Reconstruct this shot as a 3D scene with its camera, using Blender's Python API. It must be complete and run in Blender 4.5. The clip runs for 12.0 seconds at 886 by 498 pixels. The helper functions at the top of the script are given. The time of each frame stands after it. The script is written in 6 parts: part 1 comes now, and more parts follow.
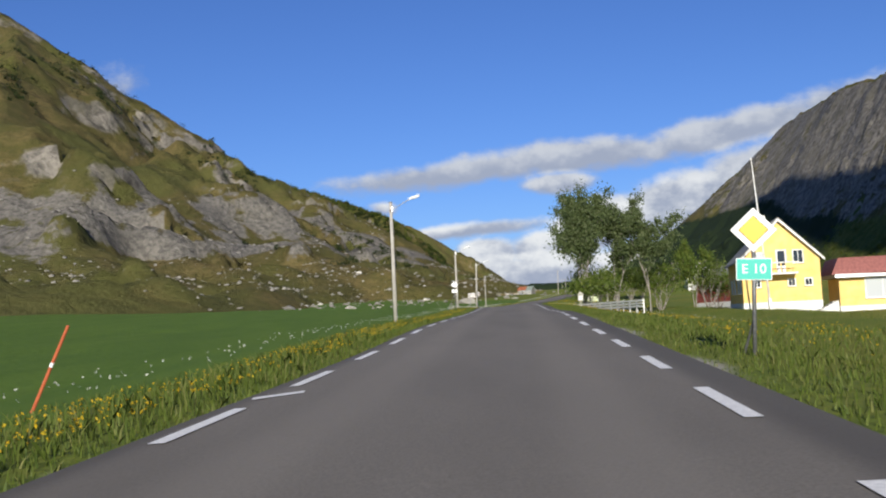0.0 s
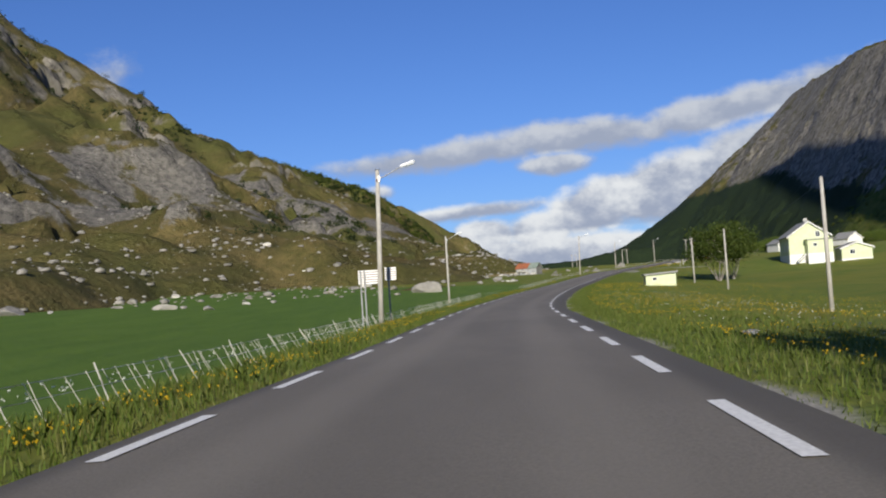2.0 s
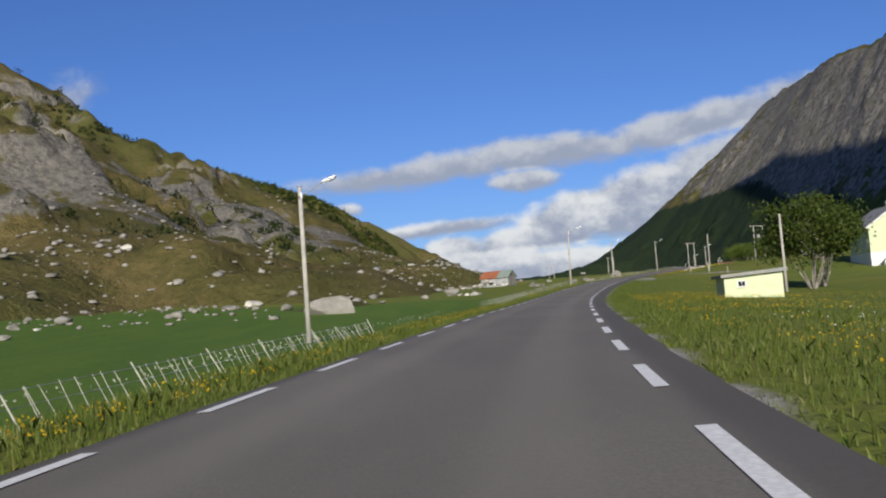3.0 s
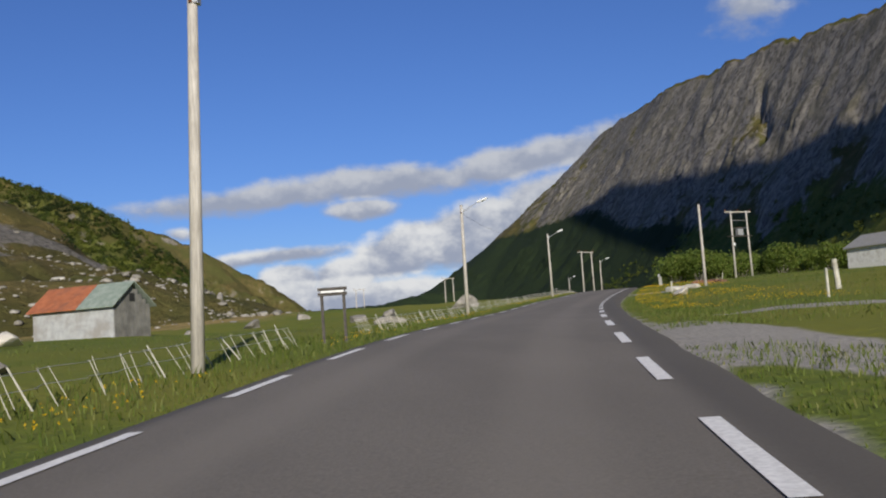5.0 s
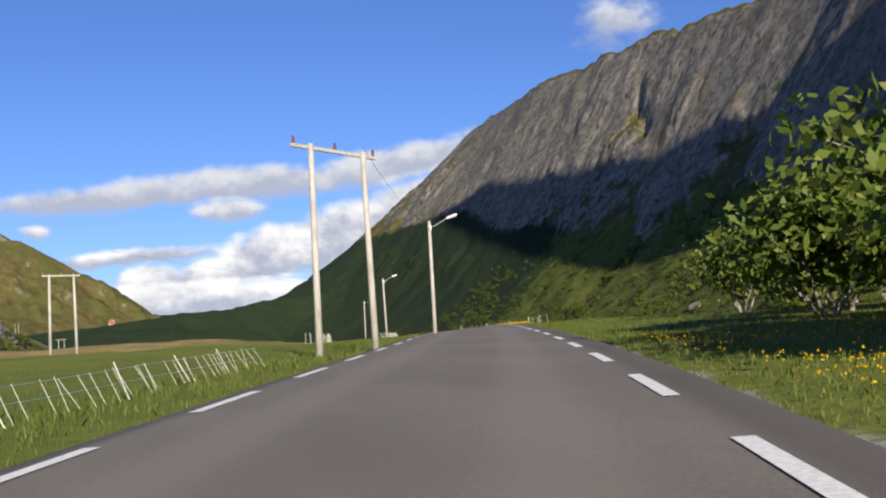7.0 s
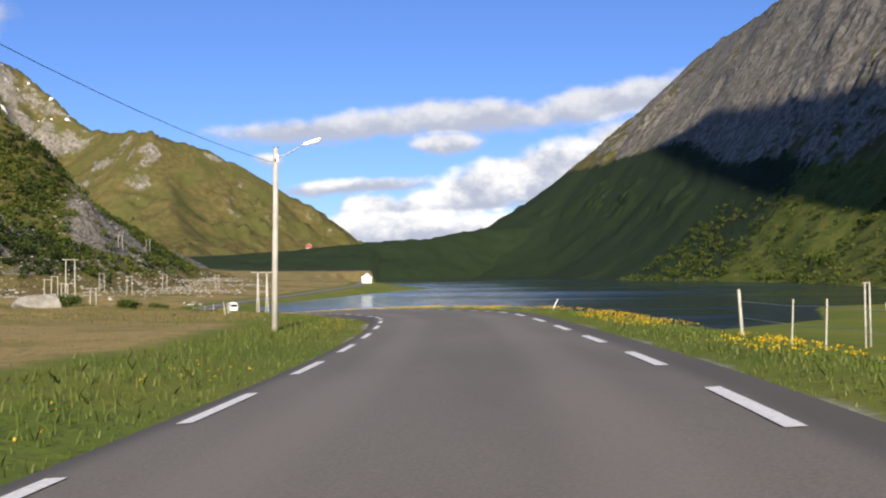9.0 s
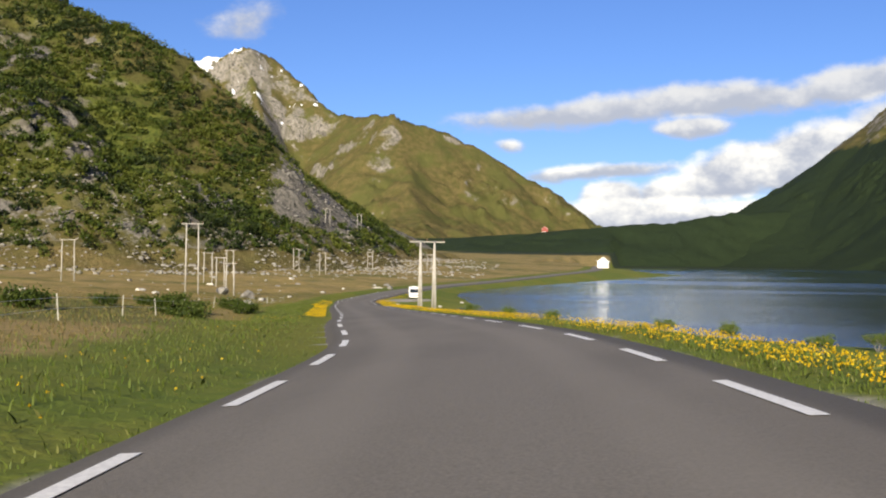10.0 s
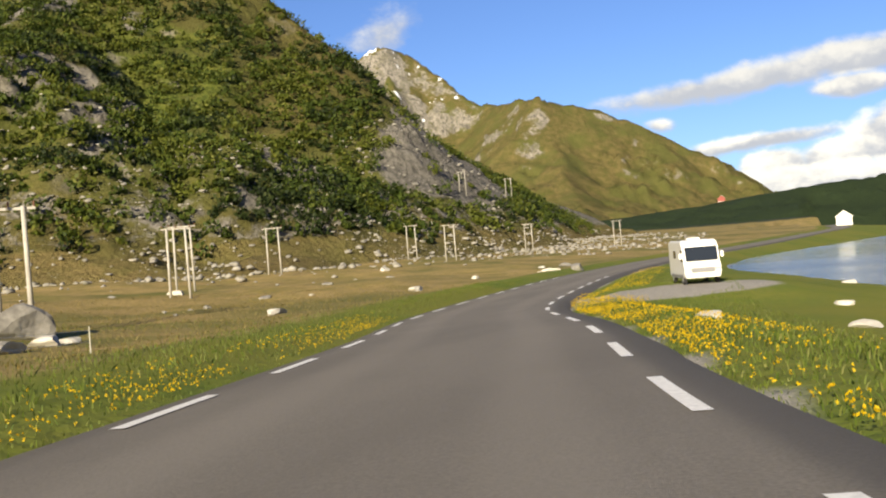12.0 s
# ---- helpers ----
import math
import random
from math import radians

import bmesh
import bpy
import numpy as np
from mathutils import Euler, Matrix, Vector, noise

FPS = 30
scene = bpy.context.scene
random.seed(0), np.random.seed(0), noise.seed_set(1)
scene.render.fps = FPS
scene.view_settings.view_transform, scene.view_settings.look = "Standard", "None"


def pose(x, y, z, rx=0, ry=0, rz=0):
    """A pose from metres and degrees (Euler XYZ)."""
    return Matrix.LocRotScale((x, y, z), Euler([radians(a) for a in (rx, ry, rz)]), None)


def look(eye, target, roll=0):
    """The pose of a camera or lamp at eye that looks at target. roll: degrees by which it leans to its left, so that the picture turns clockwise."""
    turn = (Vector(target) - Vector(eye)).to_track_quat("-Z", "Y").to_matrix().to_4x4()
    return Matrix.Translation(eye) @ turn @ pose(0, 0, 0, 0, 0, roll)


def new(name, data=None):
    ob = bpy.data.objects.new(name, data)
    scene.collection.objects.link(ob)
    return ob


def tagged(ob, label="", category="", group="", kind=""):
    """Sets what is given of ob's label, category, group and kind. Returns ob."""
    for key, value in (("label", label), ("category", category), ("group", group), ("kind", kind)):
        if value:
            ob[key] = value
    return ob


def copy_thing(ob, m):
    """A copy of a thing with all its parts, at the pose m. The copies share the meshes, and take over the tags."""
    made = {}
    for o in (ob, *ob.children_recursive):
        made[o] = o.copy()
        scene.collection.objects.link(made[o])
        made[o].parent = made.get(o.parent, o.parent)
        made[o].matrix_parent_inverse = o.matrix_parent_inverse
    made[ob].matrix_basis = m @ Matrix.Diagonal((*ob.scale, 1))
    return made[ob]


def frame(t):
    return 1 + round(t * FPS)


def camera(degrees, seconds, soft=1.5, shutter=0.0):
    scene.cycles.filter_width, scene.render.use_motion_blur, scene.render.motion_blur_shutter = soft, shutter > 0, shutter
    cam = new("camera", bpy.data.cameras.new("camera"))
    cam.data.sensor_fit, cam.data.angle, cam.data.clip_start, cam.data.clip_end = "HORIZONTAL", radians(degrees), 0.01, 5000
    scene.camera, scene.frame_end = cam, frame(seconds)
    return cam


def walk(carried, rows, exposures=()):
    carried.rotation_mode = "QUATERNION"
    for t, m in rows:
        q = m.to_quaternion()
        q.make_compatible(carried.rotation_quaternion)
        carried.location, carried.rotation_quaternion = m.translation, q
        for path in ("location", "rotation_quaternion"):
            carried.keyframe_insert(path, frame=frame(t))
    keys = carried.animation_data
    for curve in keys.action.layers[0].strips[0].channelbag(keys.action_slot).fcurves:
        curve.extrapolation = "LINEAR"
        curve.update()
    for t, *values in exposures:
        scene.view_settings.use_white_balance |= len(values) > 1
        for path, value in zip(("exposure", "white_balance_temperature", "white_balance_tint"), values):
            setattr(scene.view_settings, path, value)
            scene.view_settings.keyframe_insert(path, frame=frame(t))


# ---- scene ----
cam = camera(49.0, 12.0, 2.1)
PATH = [
    (0.0, pose(0.00, -0.00, 0.700, 94.11, 2.73, -0.00)),
    (0.5, pose(1.33, 15.96, 1.146, 94.11, 3.99, -1.04)),
    (1.0, pose(2.73, 33.43, 1.419, 94.05, 3.77, -0.56)),
    (1.5, pose(4.00, 51.68, 1.898, 93.61, 2.59, 0.10)),
    (2.0, pose(5.38, 69.66, 2.069, 93.08, 3.60, -0.10)),
    (2.5, pose(6.82, 87.65, 2.180, 93.52, 4.25, -0.87)),
    (4.5, pose(18.24, 158.23, 3.725, 94.66, 3.99, -7.86)),
    (5.0, pose(23.05, 176.70, 4.477, 94.98, 3.94, -11.56)),
    (5.5, pose(29.22, 194.82, 5.338, 95.22, 2.37, -16.00)),
    (6.0, pose(36.42, 212.56, 6.092, 95.41, 3.34, -18.64)),
    (6.5, pose(44.01, 230.07, 6.936, 95.14, 3.80, -19.34)),
    (8.5, pose(70.12, 295.50, 8.156, 92.30, 1.97, -14.40)),
    (9.0, pose(75.08, 313.81, 8.070, 91.42, 0.52, -6.95)),
    (9.5, pose(77.85, 332.76, 7.820, 90.78, -0.41, -0.00)),
    (10.0, pose(77.83, 351.90, 7.201, 90.56, -0.64, 7.08)),
    (10.5, pose(75.32, 370.36, 6.576, 90.15, 1.12, 14.98)),
    (11.0, pose(71.53, 387.80, 5.824, 90.24, 3.04, 17.33)),
    (11.5, pose(67.42, 405.04, 5.099, 90.25, 3.15, 17.40)),
    (12.0, pose(63.38, 422.47, 4.252, 90.64, 4.71, 16.38)),
]
walk(cam, PATH, [(0.0, 0.2, 6150, 8), (2.5, 0.1, 6150, 8), (4.5, 0.0, 6250, 9), (6.0, 0.1, 6350, 9), (6.5, 0.33, 6450, 10), (8.5, 0.68, 6550, 10), (9.5, 0.6, 6650, 9),
                 (10.5, 0.7, 7050, 6), (12.0, 0.8, 7500, 5)])

# ---- light ----
SUN_EL = 20.5
SUN_AZ = 184.5          # compass bearing of the sun, clockwise from +y
sun_dir = Vector((math.sin(radians(SUN_AZ)) * math.cos(radians(SUN_EL)),
                  math.cos(radians(SUN_AZ)) * math.cos(radians(SUN_EL)), math.sin(radians(SUN_EL))))
sun = new("sun", bpy.data.lights.new("sun", "SUN"))
sun.data.energy, sun.data.angle, sun.data.color = 5.6, radians(0.6), (1.0, 0.90, 0.74)
sun.matrix_basis = look((0, 0, 300), Vector((0, 0, 300)) - sun_dir * 100)


class Nodes:
    """A short hand for shader node trees."""

    def __init__(self, tree):
        self.t = tree
        tree.nodes.clear()

    def n(self, kind, **props):
        node = self.t.nodes.new(kind)
        for k, v in props.items():
            if k == "op":
                node.operation = v
            elif k == "blend":
                node.blend_type = v
            elif k == "dtype":
                node.data_type = v
            elif k == "attr":
                node.attribute_name = v
        return node

    def put(self, node, key, v):
        if isinstance(v, bpy.types.NodeSocket):
            self.t.links.new(v, node.inputs[key])
        elif v is not None:
            node.inputs[key].default_value = v

    def math(self, op, a, b=None, c=None, clamp=False):
        m = self.n("ShaderNodeMath", op=op)
        m.use_clamp = clamp
        for i, v in enumerate((a, b, c)):
            self.put(m, i, v)
        return m.outputs[0]

    def ramp(self, v, lo, hi, a=0.0, b=1.0):
        m = self.n("ShaderNodeMapRange")
        m.interpolation_type = "SMOOTHSTEP"
        for k, x in zip(range(5), (v, lo, hi, a, b)):
            self.put(m, k, x)
        return m.outputs[0]

    def mix(self, f, a, b):
        m = self.n("ShaderNodeMix", dtype="RGBA")
        self.put(m, 0, f)
        for k, v in ((6, a), (7, b)):
            self.put(m, k, (*v, 1.0) if isinstance(v, tuple) and len(v) == 3 else v)
        return m.outputs[2]

    def noise(self, vec, scale, detail=4.0, rough=0.55, dist=0.0):
        m = self.n("ShaderNodeTexNoise")
        self.put(m, "Vector", vec)
        for k, v in (("Scale", scale), ("Detail", detail), ("Roughness", rough), ("Distortion", dist)):
            self.put(m, k, v)
        return m.outputs[0]

    def scaled(self, vec, s):
        m = self.n("ShaderNodeMapping")
        self.put(m, "Vector", vec)
        m.inputs["Scale"].default_value = s
        return m.outputs[0]

    def attr(self, name):
        return self.n("ShaderNodeAttribute", attr=name).outputs["Fac"]

    def coords(self):
        return self.n("ShaderNodeTexCoord").outputs["Object"]


# ---- sky with its clouds ----
world = bpy.data.worlds.new("world")
scene.world = world
world.use_nodes = True
W = Nodes(world.node_tree)
sky = W.n("ShaderNodeTexSky")
sky.sky_type, sky.sun_disc = "NISHITA", False
sky.sun_elevation, sky.sun_rotation = radians(SUN_EL), radians(SUN_AZ)
sky.air_density, sky.dust_density, sky.ozone_density = 1.0, 0.1, 4.0
way = W.n("ShaderNodeTexCoord").outputs["Generated"]
sep = W.n("ShaderNodeSeparateXYZ")
W.put(sep, 0, way)
az = W.math("MULTIPLY", W.math("ARCTAN2", sep.outputs[0], sep.outputs[1]), 57.2958)
el = W.math("MULTIPLY", W.math("ARCSINE", sep.outputs[2]), 57.2958)
puff = W.noise(W.scaled(way, (1, 1, 1.5)), 26.0, 7.0, 0.58)
broad = W.noise(W.scaled(way, (1, 1, 2.5)), 9.0, 5.0, 0.55)
# azimuth, elevation, half width, half height, climb per degree, weight
CLOUDS = [(2.0, 8.6, 10.5, 1.0, 0.09, 1.1), (8.5, 9.1, 7.0, 1.15, 0.03, 1.2), (17.0, 9.8, 7.5, 1.3, 0.15, 1.25), (24.0, 11.0, 6.0, 1.2, 0.1, 0.9), (7.3, 7.6, 2.3, 0.75, 0.0, 1.1),
          (2.8, 3.5, 2.2, 1.35, 0.0, 1.5), (6.2, 3.7, 2.6, 1.3, 0.1, 1.4), (9.3, 5.0, 3.6, 1.9, 0.25, 1.5), (13.8, 5.9, 4.5, 2.2, 0.22, 1.6),
          (18.0, 6.9, 5.0, 2.4, 0.2, 1.5), (7.0, 2.2, 14.0, 1.5, 0.0, 1.5), (1.5, 5.1, 6.5, 0.55, 0.07, 0.9),
          (-3.3, 6.65, 0.9, 0.5, 0.0, 0.6), (30.6, 16.9, 3.0, 1.5, 0.0, 0.75), (-19.0, 13.3, 2.0, 1.3, 0.4, 0.5),
          (-70.0, 14.0, 24.0, 3.0, 0.0, 0.8), (75.0, 12.0, 26.0, 3.5, 0.0, 0.9), (150.0, 16.0, 25.0, 2.5, 0.0, 0.6)]
dens, low = None, None
for a0, e0, ra, re, climb, wt in CLOUDS:
    da = W.math("DIVIDE", W.math("SUBTRACT", az, a0), ra)
    mid = W.math("ADD", W.math("MULTIPLY", W.math("SUBTRACT", az, a0), climb), e0)
    de = W.math("DIVIDE", W.math("SUBTRACT", el, mid), re)
    r = W.math("SQRT", W.math("ADD", W.math("MULTIPLY", da, da), W.math("MULTIPLY", de, de)))
    v = W.math("MULTIPLY", W.math("SUBTRACT", 1.0, r), wt)
    dens = v if dens is None else W.math("SMOOTH_MAX", dens, v, 0.15)
    top = W.math("MULTIPLY", W.math("ADD", de, 1.5), W.ramp(v, -0.6, 0.3))
    low = top if low is None else W.math("SMOOTH_MAX", low, top, 0.5)
dens = W.math("ADD", dens, W.math("MULTIPLY", W.math("SUBTRACT", puff, 0.5), 1.2))
dens = W.math("ADD", dens, W.math("MULTIPLY", W.math("SUBTRACT", broad, 0.5), 0.9))
cover = W.ramp(dens, -0.08, 0.58)
lit = W.ramp(W.math("ADD", W.math("MULTIPLY", W.math("SUBTRACT", low, 1.45), 0.6), W.math("MULTIPLY", W.math("SUBTRACT", puff, 0.5), 2.2)), -0.25, 0.65)
lit = W.math("MULTIPLY", lit, W.ramp(el, 8.4, 6.8, 0.5, 1.0))      # the high band is thinner and greyer than the heaped clouds
cloud = W.mix(lit, (2.7, 2.95, 3.7), (6.2, 6.1, 6.0))
deep = W.n("ShaderNodeMix", dtype="RGBA", blend="MULTIPLY")
W.put(deep, 0, 1.0)
W.put(deep, 6, sky.outputs[0])
W.put(deep, 7, (0.42, 0.50, 0.76, 1.0))
tint = W.mix(cover, deep.outputs[2], cloud)
back = W.n("ShaderNodeBackground")
W.put(back, "Color", tint)
W.put(back, "Strength", 0.12)
W.t.links.new(back.outputs[0], W.n("ShaderNodeOutputWorld").inputs[0])

# ---- materials ----


def material(name, paint, rough=0.8, bump=None, strength=0.3, distance=0.02, metal=0.0, spec=0.5):
    """paint(N, vec) gives the colour socket or tuple; bump(N, vec) the height."""
    m = bpy.data.materials.new(name)
    m.use_nodes = True
    N = Nodes(m.node_tree)
    vec = N.coords()
    b = N.n("ShaderNodeBsdfPrincipled")
    col = paint(N, vec) if callable(paint) else paint
    N.put(b, "Base Color", (*col, 1.0) if isinstance(col, tuple) else col)
    N.put(b, "Roughness", rough(N, vec) if callable(rough) else rough)
    N.put(b, "Metallic", metal)
    N.put(b, "Specular IOR Level", spec)
    if bump:
        u = N.n("ShaderNodeBump")
        N.put(u, "Strength", strength)
        N.put(u, "Distance", distance)
        N.put(u, "Height", bump(N, vec))
        N.put(b, "Normal", u.outputs[0])
    N.t.links.new(b.outputs[0], N.n("ShaderNodeOutputMaterial").inputs[0])
    return m


def speckled(c1, c2, scale, big=None, c3=None, detail=5.0):
    """Two colours by a fine noise, a third by a broad one."""
    def paint(N, vec):
        col = N.mix(N.ramp(N.noise(vec, scale, detail), 0.3, 0.7), c1, c2)
        if big:
            col = N.mix(N.ramp(N.noise(vec, big, 3.0), 0.42, 0.68), col, c3)
        return col
    return paint


def grain(scale, detail=6.0):
    return lambda N, vec: N.noise(vec, scale, detail, 0.65)


def ground_paint(N, vec):
    fine = N.noise(vec, 5.0, 6.0, 0.7)
    mid = N.noise(vec, 0.35, 5.0, 0.6)
    big = N.noise(vec, 0.06, 4.0, 0.55)
    strip = N.noise(N.scaled(vec, (0.9, 0.12, 1)), 0.9, 3.0)
    field = N.mix(N.ramp(strip, 0.35, 0.65), (0.066, 0.122, 0.016), (0.088, 0.148, 0.020))
    field = N.mix(N.ramp(fine, 0.35, 0.7, 0, 0.6), field, (0.115, 0.175, 0.028))
    mead = N.mix(N.ramp(mid, 0.35, 0.65), (0.115, 0.15, 0.022), (0.165, 0.172, 0.03))
    mead = N.mix(N.ramp(fine, 0.3, 0.75, 0, 0.7), mead, (0.082, 0.125, 0.017))
    mead = N.mix(N.ramp(big, 0.45, 0.62, 0, 0.6), mead, (0.19, 0.178, 0.03))
    moor = N.mix(N.ramp(mid, 0.34, 0.62), (0.225, 0.178, 0.058), (0.335, 0.240, 0.098))
    moor = N.mix(N.ramp(fine, 0.42, 0.7, 0, 0.55), moor, (0.085, 0.082, 0.024))
    moor = N.mix(N.ramp(big, 0.5, 0.62, 0, 0.7), moor, (0.095, 0.108, 0.026))
    grav = N.mix(N.ramp(N.noise(vec, 18.0, 4.0, 0.7), 0.3, 0.7), (0.22, 0.205, 0.18), (0.38, 0.355, 0.315))
    wood = N.mix(N.ramp(mid, 0.35, 0.65), (0.016, 0.026, 0.012), (0.03, 0.042, 0.014))
    ragged = N.math("MULTIPLY", N.math("SUBTRACT", mid, 0.5), 0.5)
    col = mead
    for name, c in (("field", field), ("moor", moor), ("far", wood), ("gravel", grav)):
        f = N.ramp(N.math("ADD", N.attr(name), ragged), 0.35, 0.65)
        col = N.mix(f, col, c)
    return col


M_GROUND = material("meadow_ground", ground_paint, 0.95, grain(3.0), 0.5, 0.12, spec=0.15)


def asphalt_paint(N, vec):
    u = N.attr("across")
    col = N.mix(N.ramp(N.noise(vec, 55.0, 4.0, 0.8), 0.3, 0.7), (0.138, 0.123, 0.103), (0.222, 0.199, 0.167))
    col = N.mix(N.ramp(N.noise(N.scaled(vec, (1, 0.25, 1)), 0.7, 4.0), 0.35, 0.7, 0, 0.5), col, (0.122, 0.109, 0.092))
    # the wheel tracks are polished a shade lighter, the shoulders are tarry
    track = N.ramp(N.math("ABSOLUTE", N.math("SUBTRACT", N.math("ABSOLUTE", u), 0.82)), 0.42, 0.08, 0.0, 0.35)
    col = N.mix(track, col, (0.245, 0.219, 0.184))
    return N.mix(N.ramp(N.math("ABSOLUTE", u), 1.5, 1.75, 0, 0.6), col, (0.066, 0.061, 0.055))


M_ROAD = material("worn_asphalt", asphalt_paint, 0.82, grain(70.0), 0.35, 0.01, spec=0.22)
M_LINE = material("road_paint", speckled((0.86, 0.84, 0.79), (0.66, 0.64, 0.60), 30.0), 0.6)


def hill_paint(N, vec):
    geo = N.n("ShaderNodeNewGeometry")
    nz = N.n("ShaderNodeSeparateXYZ")
    N.put(nz, 0, geo.outputs["Normal"])
    steep = N.math("SUBTRACT", 1.0, nz.outputs[2])
    fine = N.noise(vec, 0.9, 8.0, 0.7)
    mid = N.noise(vec, 0.12, 7.0, 0.62)
    big = N.noise(vec, 0.022, 5.0, 0.55)
    crack = N.noise(N.scaled(vec, (1.0, 1.0, 0.7)), 0.2, 9.0, 0.72, 0.6)
    grass = N.mix(N.ramp(mid, 0.38, 0.64), (0.088, 0.080, 0.026), (0.150, 0.115, 0.046))
    grass = N.mix(N.ramp(fine, 0.4, 0.66, 0, 0.7), grass, (0.066, 0.064, 0.022))
    grass = N.mix(N.ramp(big, 0.45, 0.62, 0, 0.75), grass, (0.085, 0.090, 0.026))
    rock = N.mix(N.ramp(crack, 0.36, 0.60), (0.068, 0.063, 0.055), (0.295, 0.268, 0.226))
    slab = N.noise(N.scaled(vec, (1, 1, 0.35)), 0.05, 6.0, 0.62, 0.8)
    rock = N.mix(N.ramp(slab, 0.48, 0.6, 0, 0.6), rock, (0.125, 0.115, 0.078))
    rock = N.mix(N.ramp(fine, 0.35, 0.7, 0, 0.45), rock, (0.15, 0.137, 0.115))
    scree = N.mix(N.ramp(fine, 0.32, 0.68), (0.098, 0.092, 0.082), (0.226, 0.208, 0.181))
    green = N.mix(N.ramp(fine, 0.36, 0.66), (0.045, 0.070, 0.013), (0.115, 0.135, 0.026))
    green = N.mix(N.ramp(mid, 0.42, 0.62, 0, 0.6), green, (0.15, 0.145, 0.035))
    # wood is the ridge's spruce, and the painted shadow on the rock mountain's foot
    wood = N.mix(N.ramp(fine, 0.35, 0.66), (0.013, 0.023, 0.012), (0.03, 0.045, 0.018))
    r = N.math("ADD", steep, N.math("MULTIPLY", N.math("SUBTRACT", mid, 0.5), 0.55))
    r = N.math("ADD", r, N.math("MULTIPLY", N.attr("rocky"), 0.5))
    col = N.mix(N.ramp(N.math("ADD", N.attr("green"), N.math("SUBTRACT", mid, 0.5)), 0.4, 0.62), grass, green)
    col = N.mix(N.ramp(r, 0.42, 0.54), col, rock)
    dry = N.mix(N.ramp(mid, 0.35, 0.65), (0.115, 0.100, 0.036), (0.175, 0.132, 0.056))
    dry = N.mix(N.ramp(fine, 0.42, 0.7, 0, 0.6), dry, (0.12, 0.108, 0.034))
    col = N.mix(N.ramp(N.math("ADD", N.attr("dry"), N.math("SUBTRACT", mid, 0.5)), 0.35, 0.65), col, dry)
    ragged = N.math("ADD", N.math("MULTIPLY", N.math("SUBTRACT", mid, 0.5), 1.3),
                    N.math("MULTIPLY", N.math("SUBTRACT", fine, 0.5), 0.5))
    col = N.mix(N.ramp(N.math("ADD", N.attr("scree"), ragged), 0.42, 0.58), col, scree)
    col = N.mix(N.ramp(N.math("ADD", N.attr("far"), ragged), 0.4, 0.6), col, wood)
    snowy = N.math("ADD", N.attr("snow"), N.math("MULTIPLY", N.math("SUBTRACT", N.noise(N.scaled(vec, (1, 1, 0.5)), 0.045, 5.0, 0.6), 0.5), 2.6))
    return N.mix(N.ramp(snowy, 0.6, 0.66), col, (0.82, 0.84, 0.88))


def hill_bump(N, vec):
    a = N.noise(vec, 0.11, 9.0, 0.68, 0.3)
    return N.math("ADD", a, N.math("MULTIPLY", N.noise(vec, 0.9, 7.0, 0.7), 0.22))


M_HILL = material("mountain_side", hill_paint, 0.95, hill_bump, 0.7, 3.4, spec=0.1)


def water():
    m = bpy.data.materials.new("lake_water")
    m.use_nodes = True
    N = Nodes(m.node_tree)
    vec = N.coords()
    b = N.n("ShaderNodeBsdfPrincipled")
    N.put(b, "Base Color", (0.012, 0.028, 0.045, 1))
    N.put(b, "Roughness", N.ramp(N.noise(N.scaled(vec, (0.4, 1, 1)), 0.02, 3.0), 0.4, 0.6, 0.05, 0.22))
    N.put(b, "IOR", 1.33)
    u = N.n("ShaderNodeBump")
    N.put(u, "Strength", 0.35)
    N.put(u, "Distance", 0.09)
    N.put(u, "Height", N.math("ADD", N.noise(N.scaled(vec, (1, 1.6, 1)), 1.4, 4.0, 0.6), N.math("MULTIPLY", N.noise(vec, 0.2, 3.0), 2.0)))
    N.put(b, "Normal", u.outputs[0])
    N.t.links.new(b.outputs[0], N.n("ShaderNodeOutputMaterial").inputs[0])
    return m


M_WATER = water()

